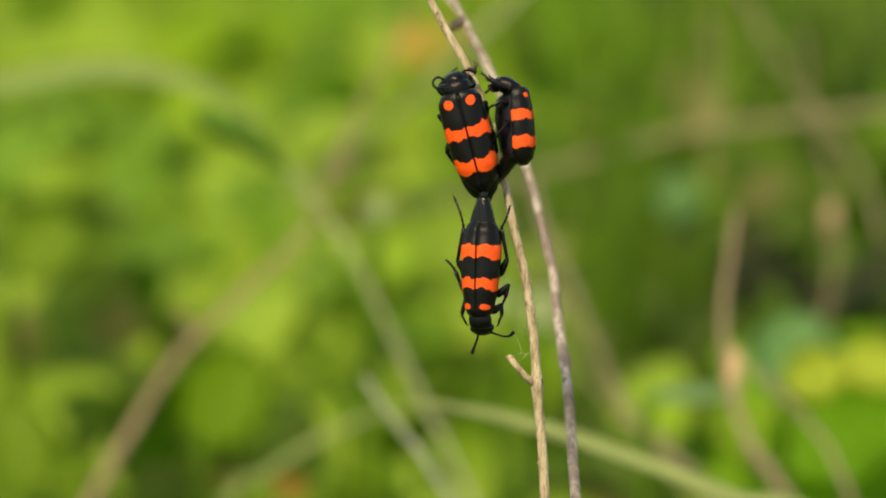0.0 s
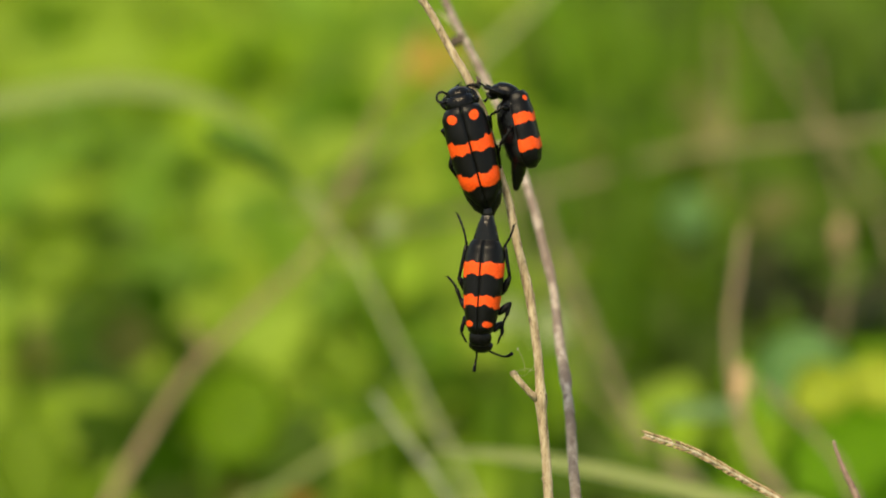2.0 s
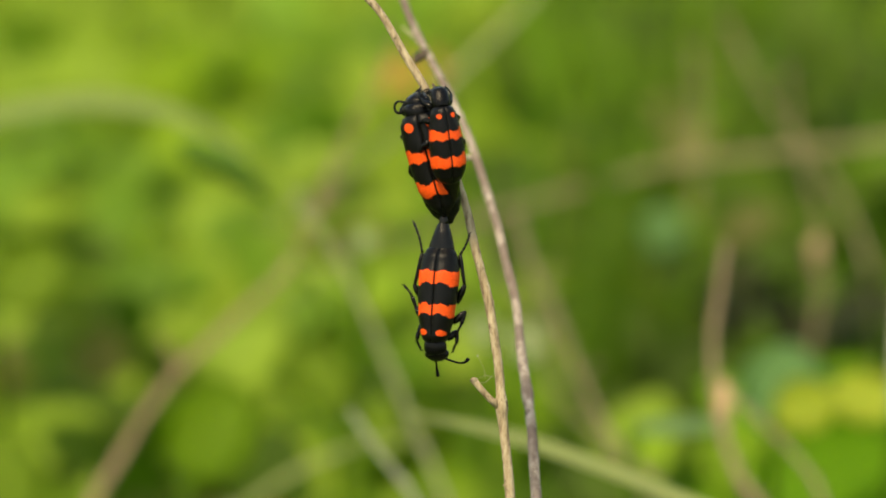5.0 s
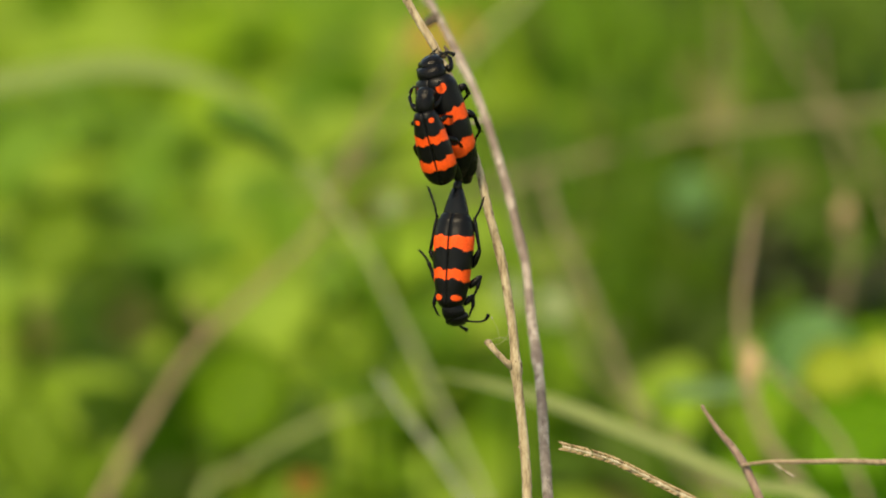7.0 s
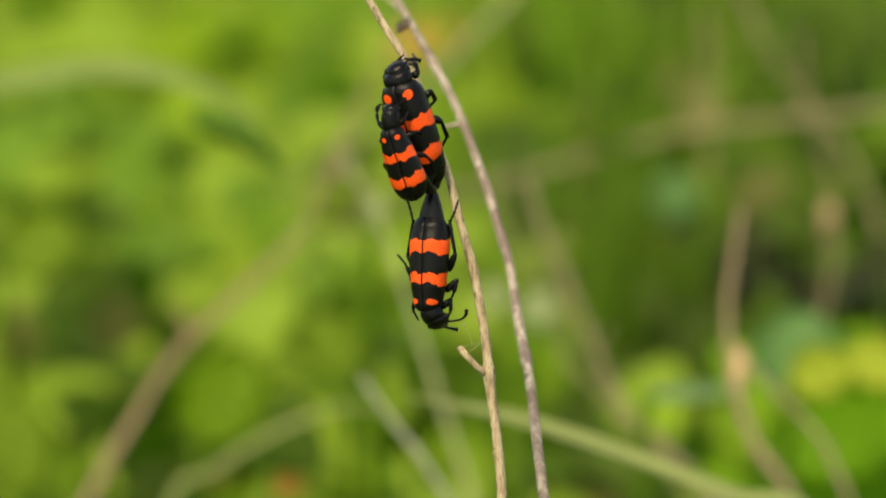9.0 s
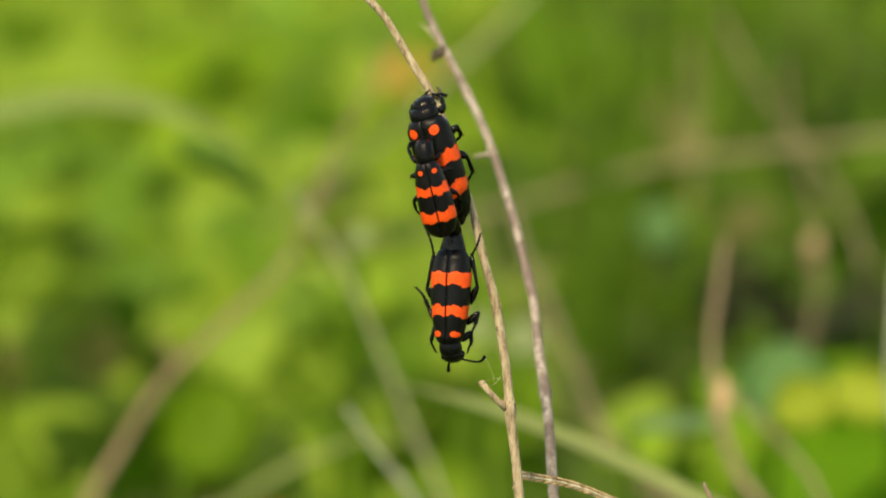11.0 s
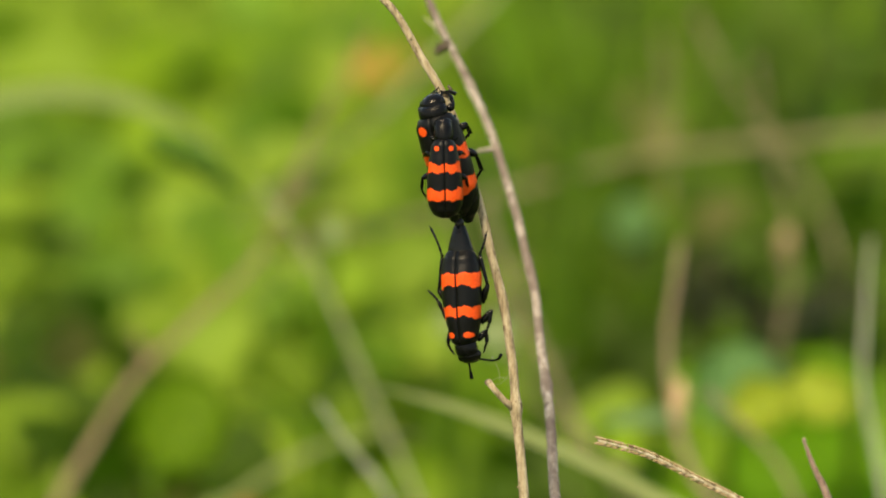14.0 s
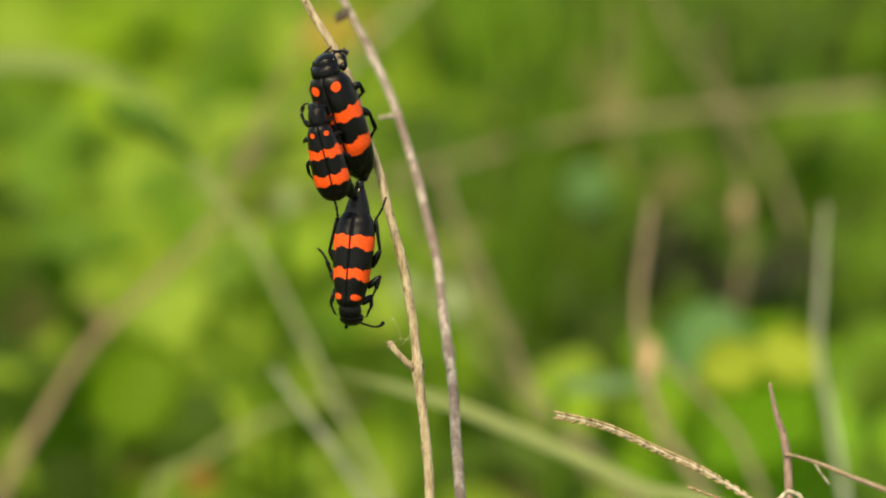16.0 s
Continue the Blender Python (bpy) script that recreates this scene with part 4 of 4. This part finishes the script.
# the dark gap among the plants, its shadow put into the leaf colour
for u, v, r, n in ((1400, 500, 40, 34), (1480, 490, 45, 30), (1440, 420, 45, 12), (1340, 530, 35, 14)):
    clump(u, v, r, n, SHADOW_GAP, "low plant with leaves coloured as a shadow gap", 0.22, 0.03)
for u, v, r, n in ((960, 700, 50, 14), (900, 640, 50, 12), (1120, 760, 50, 14), (1000, 820, 50, 12), (1500, 760, 60, 24), (1430, 800, 50, 20), (1560, 850, 50, 20), (1150, 830, 50, 30), (960, 830, 50, 25), (1060, 800, 40, 15), (520, 560, 50, 20), (450, 810, 50, 25), (560, 850, 50, 25), (700, 780, 50, 25)):
    clump(u, v, r, n, GRASSY, "leafy plant with bright green leaves")
for u, v, r, n in ((1080, 840, 40, 16), (170, 545, 60, 10), (560, 380, 50, 10), (1270, 130, 60, 30), (1490, 200, 60, 20), (300, 860, 50, 16)):
    clump(u, v, r, n, DRY_LEAF, "plant with withered brown leaves")

clump(815, 100, 45, 3, ORANGE_LEAF, "plant with orange withered leaves", 0.24, 0.017)
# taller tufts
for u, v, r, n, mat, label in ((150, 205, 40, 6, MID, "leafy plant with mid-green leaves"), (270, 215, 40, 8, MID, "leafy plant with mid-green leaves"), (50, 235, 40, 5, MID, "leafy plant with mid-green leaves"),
                               (60, 45, 45, 6, LIME, "leafy plant with lime-green leaves, sunlight painted in"),
                               (1430, 295, 25, 24, SHADE_GREEN, "leafy plant with dark green leaves, shade painted in"), (1485, 125, 28, 26, SHADE_GREEN, "leafy plant with dark green leaves, shade painted in"), (1350, 275, 30, 20, SHADE_GREEN, "leafy plant with dark green leaves, shade painted in"), (1015, 190, 18, 14, SHADE_GREEN, "leafy plant with dark green leaves, shade painted in"),
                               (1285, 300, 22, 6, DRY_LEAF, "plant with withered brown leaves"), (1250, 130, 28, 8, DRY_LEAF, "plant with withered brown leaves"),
                               (140, 690, 45, 8, SHADE_GREEN, "leafy plant with dark green leaves, shade painted in"), (180, 640, 40, 4, DRY_LEAF, "plant with withered brown leaves"), (268, 775, 24, 14, SHADE_GREEN, "leafy plant with dark green leaves, shade painted in"), (560, 830, 35, 12, SHADE_GREEN, "leafy plant with dark green leaves, shade painted in"),
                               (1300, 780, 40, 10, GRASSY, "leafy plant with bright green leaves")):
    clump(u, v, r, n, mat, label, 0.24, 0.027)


def motions():
    # the beetles' stem and the stem behind it sway in the wind
    walk(front_stem, [(0, perch(945, 677, 0, 1.0)),
        (0.5, perch(971, 678, 0, 0.8)),
        (1, perch(937, 674, 0, 0.9)),
        (1.5, perch(923, 670, 0, 0.6)),
        (2, perch(934, 675, 0, 0.8)),
        (2.5, perch(943, 684, 0, 0.8)),
        (3, perch(931, 678, 0, 0.3)),
        (3.5, perch(929, 674, 0, 0.8)),
        (4, perch(905, 674, 0, 0.1)),
        (4.2, perch(902, 671, 0, 0.1)),
        (6.3, perch(921, 656, 0, -0.3)),
        (6.5, perch(920, 659, 0, -0.3)),
        (7, perch(885, 655, 0, -0.5)),
        (7.5, perch(921, 658, 0, -0.6)),
        (8, perch(859, 651, 0, -1.1)),
        (8.5, perch(838, 652, 0, -1.2)),
        (9, perch(865, 662, 0, -1.4)),
        (9.5, perch(864, 660, 0, -1.5)),
        (10, perch(931, 666, 0, -0.6)),
        (10.2, perch(945, 669, 0, -0.6)),
        (12.3, perch(894, 668, 0, -0.8)),
        (12.5, perch(903, 665, 0, -0.8)),
        (13, perch(960, 672, 0, 0.0)),
        (13.5, perch(952, 669, 0, 0.0)),
        (14, perch(988, 677, 0, 0.2)),
        (14.5, perch(982, 678, 0, 0.2)),
        (15, perch(977, 673, 0, 0.0)),
        (15.5, perch(938, 670, 0, 0.2)),
        (16, perch(893, 667, 0, -0.9))])
    walk(rear_stem, [(0, perch(914, 224, 16 + REAR_BACK, -1.7)),
        (0.5, perch(942, 224, 16 + REAR_BACK, -2.4)),
        (1, perch(902, 224, 16 + REAR_BACK, -2.3)),
        (1.5, perch(884, 224, 16 + REAR_BACK, -2.1)),
        (2, perch(896, 224, 16 + REAR_BACK, -2.0)),
        (2.5, perch(910, 224, 16 + REAR_BACK, -1.9)),
        (3, perch(887, 224, 16 + REAR_BACK, -1.9)),
        (3.5, perch(894, 224, 16 + REAR_BACK, -1.9)),
        (4, perch(870, 224, 16 + REAR_BACK, -1.9)),
        (4.2, perch(867, 224, 16 + REAR_BACK, -1.9)),
        (6.3, perch(891, 224, 16 + REAR_BACK, -1.7)),
        (6.5, perch(890, 224, 16 + REAR_BACK, -1.7)),
        (7, perch(845, 224, 16 + REAR_BACK, -1.7)),
        (7.5, perch(875, 224, 16 + REAR_BACK, -2.8)),
        (8, perch(800, 224, 16 + REAR_BACK, -3.5)),
        (8.5, perch(778, 224, 16 + REAR_BACK, -4.0)),
        (9, perch(832, 224, 16 + REAR_BACK, -4.6)),
        (9.5, perch(837, 224, 16 + REAR_BACK, -2.8)),
        (10, perch(924, 224, 16 + REAR_BACK, -1.5)),
        (10.2, perch(938, 224, 16 + REAR_BACK, -1.5)),
        (12.3, perch(857, 224, 16 + REAR_BACK, -1.8)),
        (12.5, perch(866, 224, 16 + REAR_BACK, -1.8)),
        (13, perch(930, 224, 16 + REAR_BACK, -1.8)),
        (13.5, perch(910, 224, 16 + REAR_BACK, -1.8)),
        (14, perch(966, 224, 16 + REAR_BACK, -1.0)),
        (14.5, perch(970, 224, 16 + REAR_BACK, -0.2)),
        (15, perch(954, 224, 16 + REAR_BACK, -1.2)),
        (15.5, perch(898, 224, 16 + REAR_BACK, -2.1)),
        (16, perch(870, 224, 16 + REAR_BACK, -1.7))])
    # the upper beetle holds on to the stem, the lower one hangs from it and turns
    walk(upper_beetle, [(0, perch(834, 255, -4.8, -15.0, -4, 6)),
        (0.5, perch(856, 254, -4.8, -14.8, -4, 6)),
        (1, perch(824, 251, -4.8, -15.0, -4, 6)),
        (1.5, perch(809, 248, -4.8, -15.4, -4, 6)),
        (2, perch(822, 251, -4.8, -14.8, -4, 6)),
        (2.5, perch(831, 261, -4.8, -14.8, -4, 6)),
        (3, perch(817, 255, -4.8, -15.0, -4, 6)),
        (3.5, perch(819, 252, -4.8, -15.2, -4, 6)),
        (4, perch(787, 253, -4.8, -14.7, -4, 6)),
        (4.2, perch(784, 250, -4.8, -14.7, -4, 6)),
        (6.3, perch(809, 227, -4.8, -18.0, -24, 15)),
        (6.5, perch(808, 230, -4.8, -18.0, -24, 15)),
        (7, perch(771, 231, -4.8, -18.2, -24, 15)),
        (7.5, perch(804, 234, -4.8, -18.3, -24, 15)),
        (8, perch(739, 229, -4.8, -18.8, -24, 15)),
        (8.5, perch(716, 228, -4.8, -18.9, -24, 15)),
        (9, perch(741, 238, -4.8, -19.1, -24, 15)),
        (9.5, perch(739, 237, -4.8, -19.2, -24, 15)),
        (10, perch(816, 243, -4.8, -18.3, -24, 15)),
        (10.2, perch(830, 246, -4.8, -18.3, -24, 15)),
        (12.3, perch(777, 246, -4.8, -19.5, -24, 15)),
        (12.5, perch(786, 243, -4.8, -19.5, -24, 15)),
        (13, perch(848, 248, -4.8, -18.7, -24, 15)),
        (13.5, perch(840, 245, -4.8, -18.7, -24, 15)),
        (14, perch(877, 251, -4.8, -18.5, -24, 15)),
        (14.5, perch(870, 254, -4.8, -18.5, -24, 15)),
        (15, perch(864, 249, -4.8, -18.7, -24, 15)),
        (15.5, perch(825, 248, -4.8, -18.5, -24, 15)),
        (16, perch(768, 238, -4.8, -19.6, -24, 15))])
    walk(lower_beetle, [(0, perch(851, 473, -5, 181.9, 19, 0)),
        (0.5, perch(881, 472, -5, 177.4, 30, 0)),
        (1, perch(834, 468, -5, 185.3, 24, 0)),
        (1.5, perch(834, 468, -5, 178.7, 14, 0)),
        (2, perch(837, 474, -5, 183.5, 14, 0)),
        (2.5, perch(855, 482, -5, 178.5, 8, 0)),
        (3, perch(838, 476, -5, 182.0, 14, 0)),
        (3.5, perch(833, 472, -5, 181.8, 14, 0)),
        (4, perch(799, 471, -5, 183.4, 18, 0)),
        (4.2, perch(796, 468, -5, 183.4, 18, 0)),
        (6.3, perch(811, 460, -5, 185.8, 15, 0)),
        (6.5, perch(810, 463, -5, 185.8, 15, 0)),
        (7, perch(779, 463, -5, 183.2, 20, 0)),
        (7.5, perch(818, 465, -5, 181.7, 17, 0)),
        (8, perch(738, 457, -5, 189.1, 30, 0)),
        (8.5, perch(726, 456, -5, 184.8, 27, 0)),
        (9, perch(765, 466, -5, 181.9, 26, 0)),
        (9.5, perch(765, 462, -5, 180.2, 10, 0)),
        (10, perch(839, 464, -5, 181.6, 8, 0)),
        (10.2, perch(853, 467, -5, 181.6, 8, 0)),
        (12.3, perch(780, 470, -5, 183.6, 36, 0)),
        (12.5, perch(789, 467, -5, 183.6, 36, 0)),
        (13, perch(858, 473, -5, 181.5, 34, 0)),
        (13.5, perch(846, 474, -5, 183.6, 33, 0)),
        (14, perch(898, 480, -5, 177.4, 22, 0)),
        (14.5, perch(884, 480, -5, 181.8, 18, 0)),
        (15, perch(889, 474, -5, 177.3, 13, 0)),
        (15.5, perch(849, 475, -5, 178.7, 11, 0)),
        (16, perch(784, 472, -5, 184.9, 16, 0))])
    # the small one climbs over from the side on to the upper one's back
    walk(small_beetle, [(0, perch(920, 228, -3.5, -4.0, 76, 0)),
        (0.5, perch(944, 216, -3.5, -3.0, 76, 0)),
        (1, perch(914, 198, -3.5, -11.0, 76, 0)),
        (1.5, perch(901, 193, -3.5, -14.5, 76, 0)),
        (2, perch(909, 204, -3.5, -12.0, 76, 0)),
        (2.5, perch(917, 214, -3.5, -12.0, 75, 0)),
        (3, perch(893, 198, -3.5, -15.0, 72, 0)),
        (3.5, perch(884, 193, -6, -12.0, 52, 0)),
        (4, perch(826, 204, -8.5, -5.0, 36, 0)),
        (4.2, perch(823, 201, -8.5, -5.0, 36, 0)),
        (5.2, perch(812, 205, -10.6, -8.0, 8, 12)),
        (6.3, perch(786, 258, -10.2, -12.6, -9, 10.9344)),
        (6.5, perch(785, 261, -10.2, -12.6, -9, 10.9344)),
        (7, perch(746, 271, -10.2, -15.5, -13, 16.7334)),
        (7.5, perch(780, 286, -10.2, -19.1, -13, 17.172)),
        (8, perch(713, 282, -10.2, -19.6, -13, 16.7235)),
        (8.5, perch(690, 284, -10.2, -18.6, -16, 17.1996)),
        (9, perch(719, 296, -10.2, -19.6, -17, 16.243)),
        (9.5, perch(718, 297, -10.2, -20.7, -10, 16.4909)),
        (10, perch(793, 308, -10.2, -20.1, -12, 16.8975)),
        (10.2, perch(807, 311, -10.2, -20.1, -12, 16.8975)),
        (12.3, perch(791, 278, -10.2, -1.7, 6, 5.67404)),
        (12.5, perch(800, 275, -10.2, -1.7, 6, 5.67404)),
        (13, perch(855, 276, -10.2, -2.1, 2, 5.05601)),
        (13.5, perch(829, 272, -10.2, -1.8, 0, 5.51477)),
        (14, perch(867, 278, -10.2, -1.5, 0, 4.89788)),
        (14.5, perch(864, 293, -10.2, -4.8, -4, 6.23523)),
        (15, perch(855, 307, -10.2, -7.7, -5, 7.15621)),
        (15.5, perch(796, 308, -10.2, -9.7, -8, 11.9893)),
        (16, perch(740, 308, -10.2, -14.5, -6, 10.638))])
    # heads turn on the neck: degrees sideways and under
    def turn_neck(parts, neck, rows):
        pivot = Matrix.Translation((0, 0, neck))
        for ob in parts:
            rest = ob.matrix_basis.copy()
            walk(ob, [(t, pivot @ pose(0, 0, 0, under, side, 0) @ pivot.inverted() @ rest) for t, side, under in rows])

    turn_neck((lower_shield, lower_head), lower_neck, [(0, -5, 0), (0.5, -8, 0), (1, -5, 0), (1.5, -3, 0), (2, 0, 0), (2.5, 0, 0), (3, 0, 0), (3.5, 0, 0), (4, 0, 0), (6.5, -18, 0), (7, -20, 0), (7.5, -28, 0), (8, -32, 0), (8.5, -38, 0), (9, -32, 0), (9.5, -25, 0), (10, -8, 0), (12.5, -15, 0), (13, -10, 0), (13.5, -8, 0), (14, -10, 0), (14.5, -5, 0), (15, -10, 0), (15.5, -5, 0), (16, -8, 0)])
    turn_neck((small_shield, small_head), small_neck, [(0, 0, -56), (0.5, 0, -56), (1, 0, -56), (1.5, 0, -56), (2, 0, -56), (2.5, 0, -56), (3, 0, -50), (3.5, 0, -50), (4, 0, -45), (6.5, 14, -12), (7, 14, -12), (7.5, 14, -12), (8, 14, -12), (8.5, 14, -12), (9, 14, -12), (9.5, 14, -12), (10, 14, -12), (12.5, -14, -12), (13, -14, -12), (13.5, -14, -12), (14, 0, -12), (14.5, 0, -12), (15, 0, -12), (15.5, 8, -12), (16, 8, -12)])
    # its belly's end bends to the others' tails: degrees under, degrees sideways, mm drawn in
    bends = [(0, 34, 0, 0), (0.5, 36, 0, 0), (1, 36, 0, 0), (1.5, 32, 0, 0), (1.8, 16, 0, 0.6), (2, 18, 0, 0.8), (2.5, 14, 0, 0.8), (3, 14, 0, 0.6), (3.5, 24, -6, 0), (4, 16, 4, 0), (5.2, 10, -12, 1.0), (6.3, 4, -20, 3.4), (10, 4, -24, 3.4), (12.5, 4, -16, 3.4), (14, 4, -14, 3.4), (16, 4, -24, 3.2)]
    walk(small_tail, [(t, Matrix.Translation(HINGE + Vector((0, 0, pull * 1e-3))) @ pose(0, 0, 0, under, side, 0) @ Matrix.Translation(-HINGE)) for t, under, side, pull in bends])
    walk(nodding_ear, [(0, perch(1150, 905, 12, 0)),
        (0.5, perch(1146, 735, 12, 0)),
        (1, perch(1041, 812, 12, 0)),
        (1.5, perch(992, 795, 12, 0)),
        (2, perch(1123, 740, 12, 5)),
        (2.5, perch(1199, 742, 12, 3)),
        (3, perch(1165, 743, 12, 4)),
        (3.5, perch(1187, 841, 12, 0)),
        (4, perch(1165, 870, 12, 0)),
        (6.5, perch(1068, 922, 12, 0)),
        (7, perch(972, 796, 12, 2)),
        (7.5, perch(1071, 973, 12, 0)),
        (8, perch(968, 974, 12, 0)),
        (8.5, perch(960, 963, 12, 0)),
        (9, perch(985, 952, 12, 0)),
        (9.5, perch(974, 904, 12, 0)),
        (10, perch(954, 781, 12, 0)),
        (12.5, perch(968, 805, 12, -8)),
        (13, perch(1243, 728, 12, 3)),
        (13.5, perch(1170, 765, 12, 2)),
        (14, perch(1138, 737, 12, 2)),
        (14.5, perch(1267, 728, 12, 6)),
        (15, perch(1228, 746, 12, 5)),
        (15.5, perch(1249, 821, 12, -14)),
        (16, perch(1144, 751, 12, 0))])
    walk(red_shoot, [(0, perch(1380, 950, 32, -10)),
        (0.5, perch(1549, 809, 32, -10)),
        (1, perch(1381, 936, 32, -15)),
        (1.5, perch(1205, 762, 32, -22)),
        (2, perch(1459, 758, 32, -8)),
        (2.5, perch(1481, 879, 32, -8)),
        (3, perch(1504, 755, 32, -8)),
        (3.5, perch(1397, 866, 32, -15)),
        (4, perch(1270, 793, 32, -25)),
        (6.5, perch(1248, 942, 32, -20)),
        (7, perch(1222, 730, 32, -22)),
        (7.5, perch(1271, 973, 32, -15)),
        (8, perch(1248, 994, 32, -15)),
        (8.5, perch(1260, 993, 32, -15)),
        (9, perch(1285, 982, 32, -15)),
        (9.5, perch(1284, 944, 32, -15)),
        (10, perch(1279, 896, 32, -15)),
        (12.5, perch(1280, 750, 32, -14)),
        (13, perch(1438, 880, 32, -10)),
        (13.5, perch(1539, 758, 32, -5)),
        (14, perch(1504, 740, 32, -8)),
        (14.5, perch(1642, 757, 32, 0)),
        (15, perch(1624, 813, 32, 0)),
        (15.5, perch(1675, 719, 32, 2)),
        (16, perch(1523, 702, 32, 0))])
    walk(cross_straw, [(0, perch(1380, 950, 32, -8)),
        (0.5, perch(1549, 809, 32, -8)),
        (1, perch(1381, 976, 32, -8)),
        (1.5, perch(1205, 837, 32, -8)),
        (2, perch(1459, 758, 32, -8)),
        (2.5, perch(1481, 879, 32, -8)),
        (3, perch(1504, 755, 32, -8)),
        (3.5, perch(1397, 926, 32, -8)),
        (4, perch(1270, 883, 32, -8)),
        (6.5, perch(1248, 942, 32, -8)),
        (7, perch(1222, 730, 32, -22)),
        (7.5, perch(1271, 973, 32, -8)),
        (8, perch(1248, 994, 32, -8)),
        (8.5, perch(1260, 993, 32, -8)),
        (9, perch(1285, 982, 32, -8)),
        (9.5, perch(1284, 944, 32, -8)),
        (10, perch(1279, 896, 32, -8)),
        (12.5, perch(1280, 840, 32, -8)),
        (13, perch(1438, 880, 32, -8)),
        (13.5, perch(1539, 758, 32, -5)),
        (14, perch(1504, 740, 32, -8)),
        (14.5, perch(1642, 757, 32, 0)),
        (15, perch(1624, 813, 32, 0)),
        (15.5, perch(1675, 719, 32, 2)),
        (16, perch(1523, 702, 32, 0))])
    # one antenna folds back as the small beetle climbs over
    fold = upper_antennae[0]
    root = Vector((-1.4e-3, 0, 1.5e-3))
    walk(fold, [(t, Matrix.Translation(root) @ pose(0, 0, 0, 0, 0, a) @ Matrix.Translation(-root)) for t, a in ((0, 0), (4, 0), (6.3, -80), (16, -80))])

    # the lower beetle feels sideways with one antenna
    feel = Vector((1.0e-3, 0.3e-3, 2.2e-3))
    walk(lower_antennae[1], [(t, Matrix.Translation(feel) @ pose(0, 0, 0, under, a, 0) @ Matrix.Translation(-feel)) for t, a, under in ((0, 0, 0), (1, 6, 0), (2, -18, 0), (4, -24, 0), (6.3, -20, -60), (7.5, -60, -50), (9.2, -60, -45), (10, -10, -50), (12.5, -5, -30), (14.5, -15, -20), (16, -10, -60))])

    # stalks and leaves behind, moved by the wind: sheet units to the right and down
    def sway(ob, d, rows):
        k = 1e-4 * (NEAR + d) / NEAR
        walk(ob, [(t, Matrix.Translation(FACE.to_3x3() @ Vector((du * k, 0, -dv * k)))) for t, du, dv in rows])

    gusts = [(0, 0, 0), (0.5, 6, 0), (1, 1, 0), (1.5, -12, 0), (2, -6, 0), (2.5, 9, 0), (3, -3, 0), (3.5, 3, 0), (4, 2, 0), (6.5, 16, 0), (7, 8, 0), (7.5, -1, 0), (8, -26, 8), (8.5, -7, 0), (9, 13, 0), (9.5, 8, 0), (10, 8, 0), (12.5, 17, 0), (13, 17, 0), (13.5, 7, 0), (14, -18, 12), (14.5, 9, 0), (15, 4, 0), (15.5, 8, 0), (16, 9, 0)]
    sway(swaying_stalk, 0.45, gusts)
    for leaf in swaying_leaves:
        sway(leaf, 0.52, gusts)
    # the grass blade rocks on its stem: sheet units down, degrees
    stem = sheet(1290, 878, 0.22)
    face = FACE.to_3x3().to_4x4()
    down = 1e-4 * (NEAR + 0.22) / NEAR
    rock = [(0, 4, 0), (0.5, 0, 5), (1, -6, 3), (1.5, -10, -3), (2, -12, -8), (2.5, -28, 5), (3, -20, 5), (3.5, -14, 6), (4, -23, 0), (6.5, -16, 3.5), (7, -14, 3), (7.5, -12, 1.5), (8, 7, -2.5), (8.5, 0, 14), (9, 0, 0), (9.5, -15, 4), (10, -28, 5.5), (12.5, -28, 3.5), (13, -10, 3), (13.5, -10, 4), (14, -10, 6), (14.5, -8, 9), (15, -10, 0), (15.5, 14, 5), (16, 5, 4)]
    walk(arching_blade, [(t, Matrix.Translation(stem) @ face @ pose(0, 0, -dv * down, 0, a, 0) @ face.inverted() @ Matrix.Translation(-stem)) for t, dv, a in rock])
    sway(drooping_blade, 0.5, [(0, 0, 0), (4, 0, 0), (6.5, -60, 0), (8, -90, 0), (9, -97, 0), (10, -60, 0), (12.5, 0, 0), (15, 32, 0), (16, 30, 0)])
    # the pale stalk swings about its foot, in degrees
    foot = sheet(835, 930, 0.5)
    across = FACE.to_3x3().to_4x4()
    swing = [(0, 1), (1, 0), (2, 1), (2.5, -5), (3, 0.5), (3.5, 2), (4, 5), (6.5, 1.5), (7.5, 0), (8, -5.5), (8.5, -5), (9, 9), (9.5, -10), (10, 6.5), (12.5, 0), (13, 3), (14, 3.5), (15, -4), (16, 0)]
    walk(waving_stalk, [(t, Matrix.Translation(foot) @ across @ Matrix.Rotation(radians(a), 4, "Y") @ across.inverted() @ Matrix.Translation(-foot)) for t, a in swing])


motions()
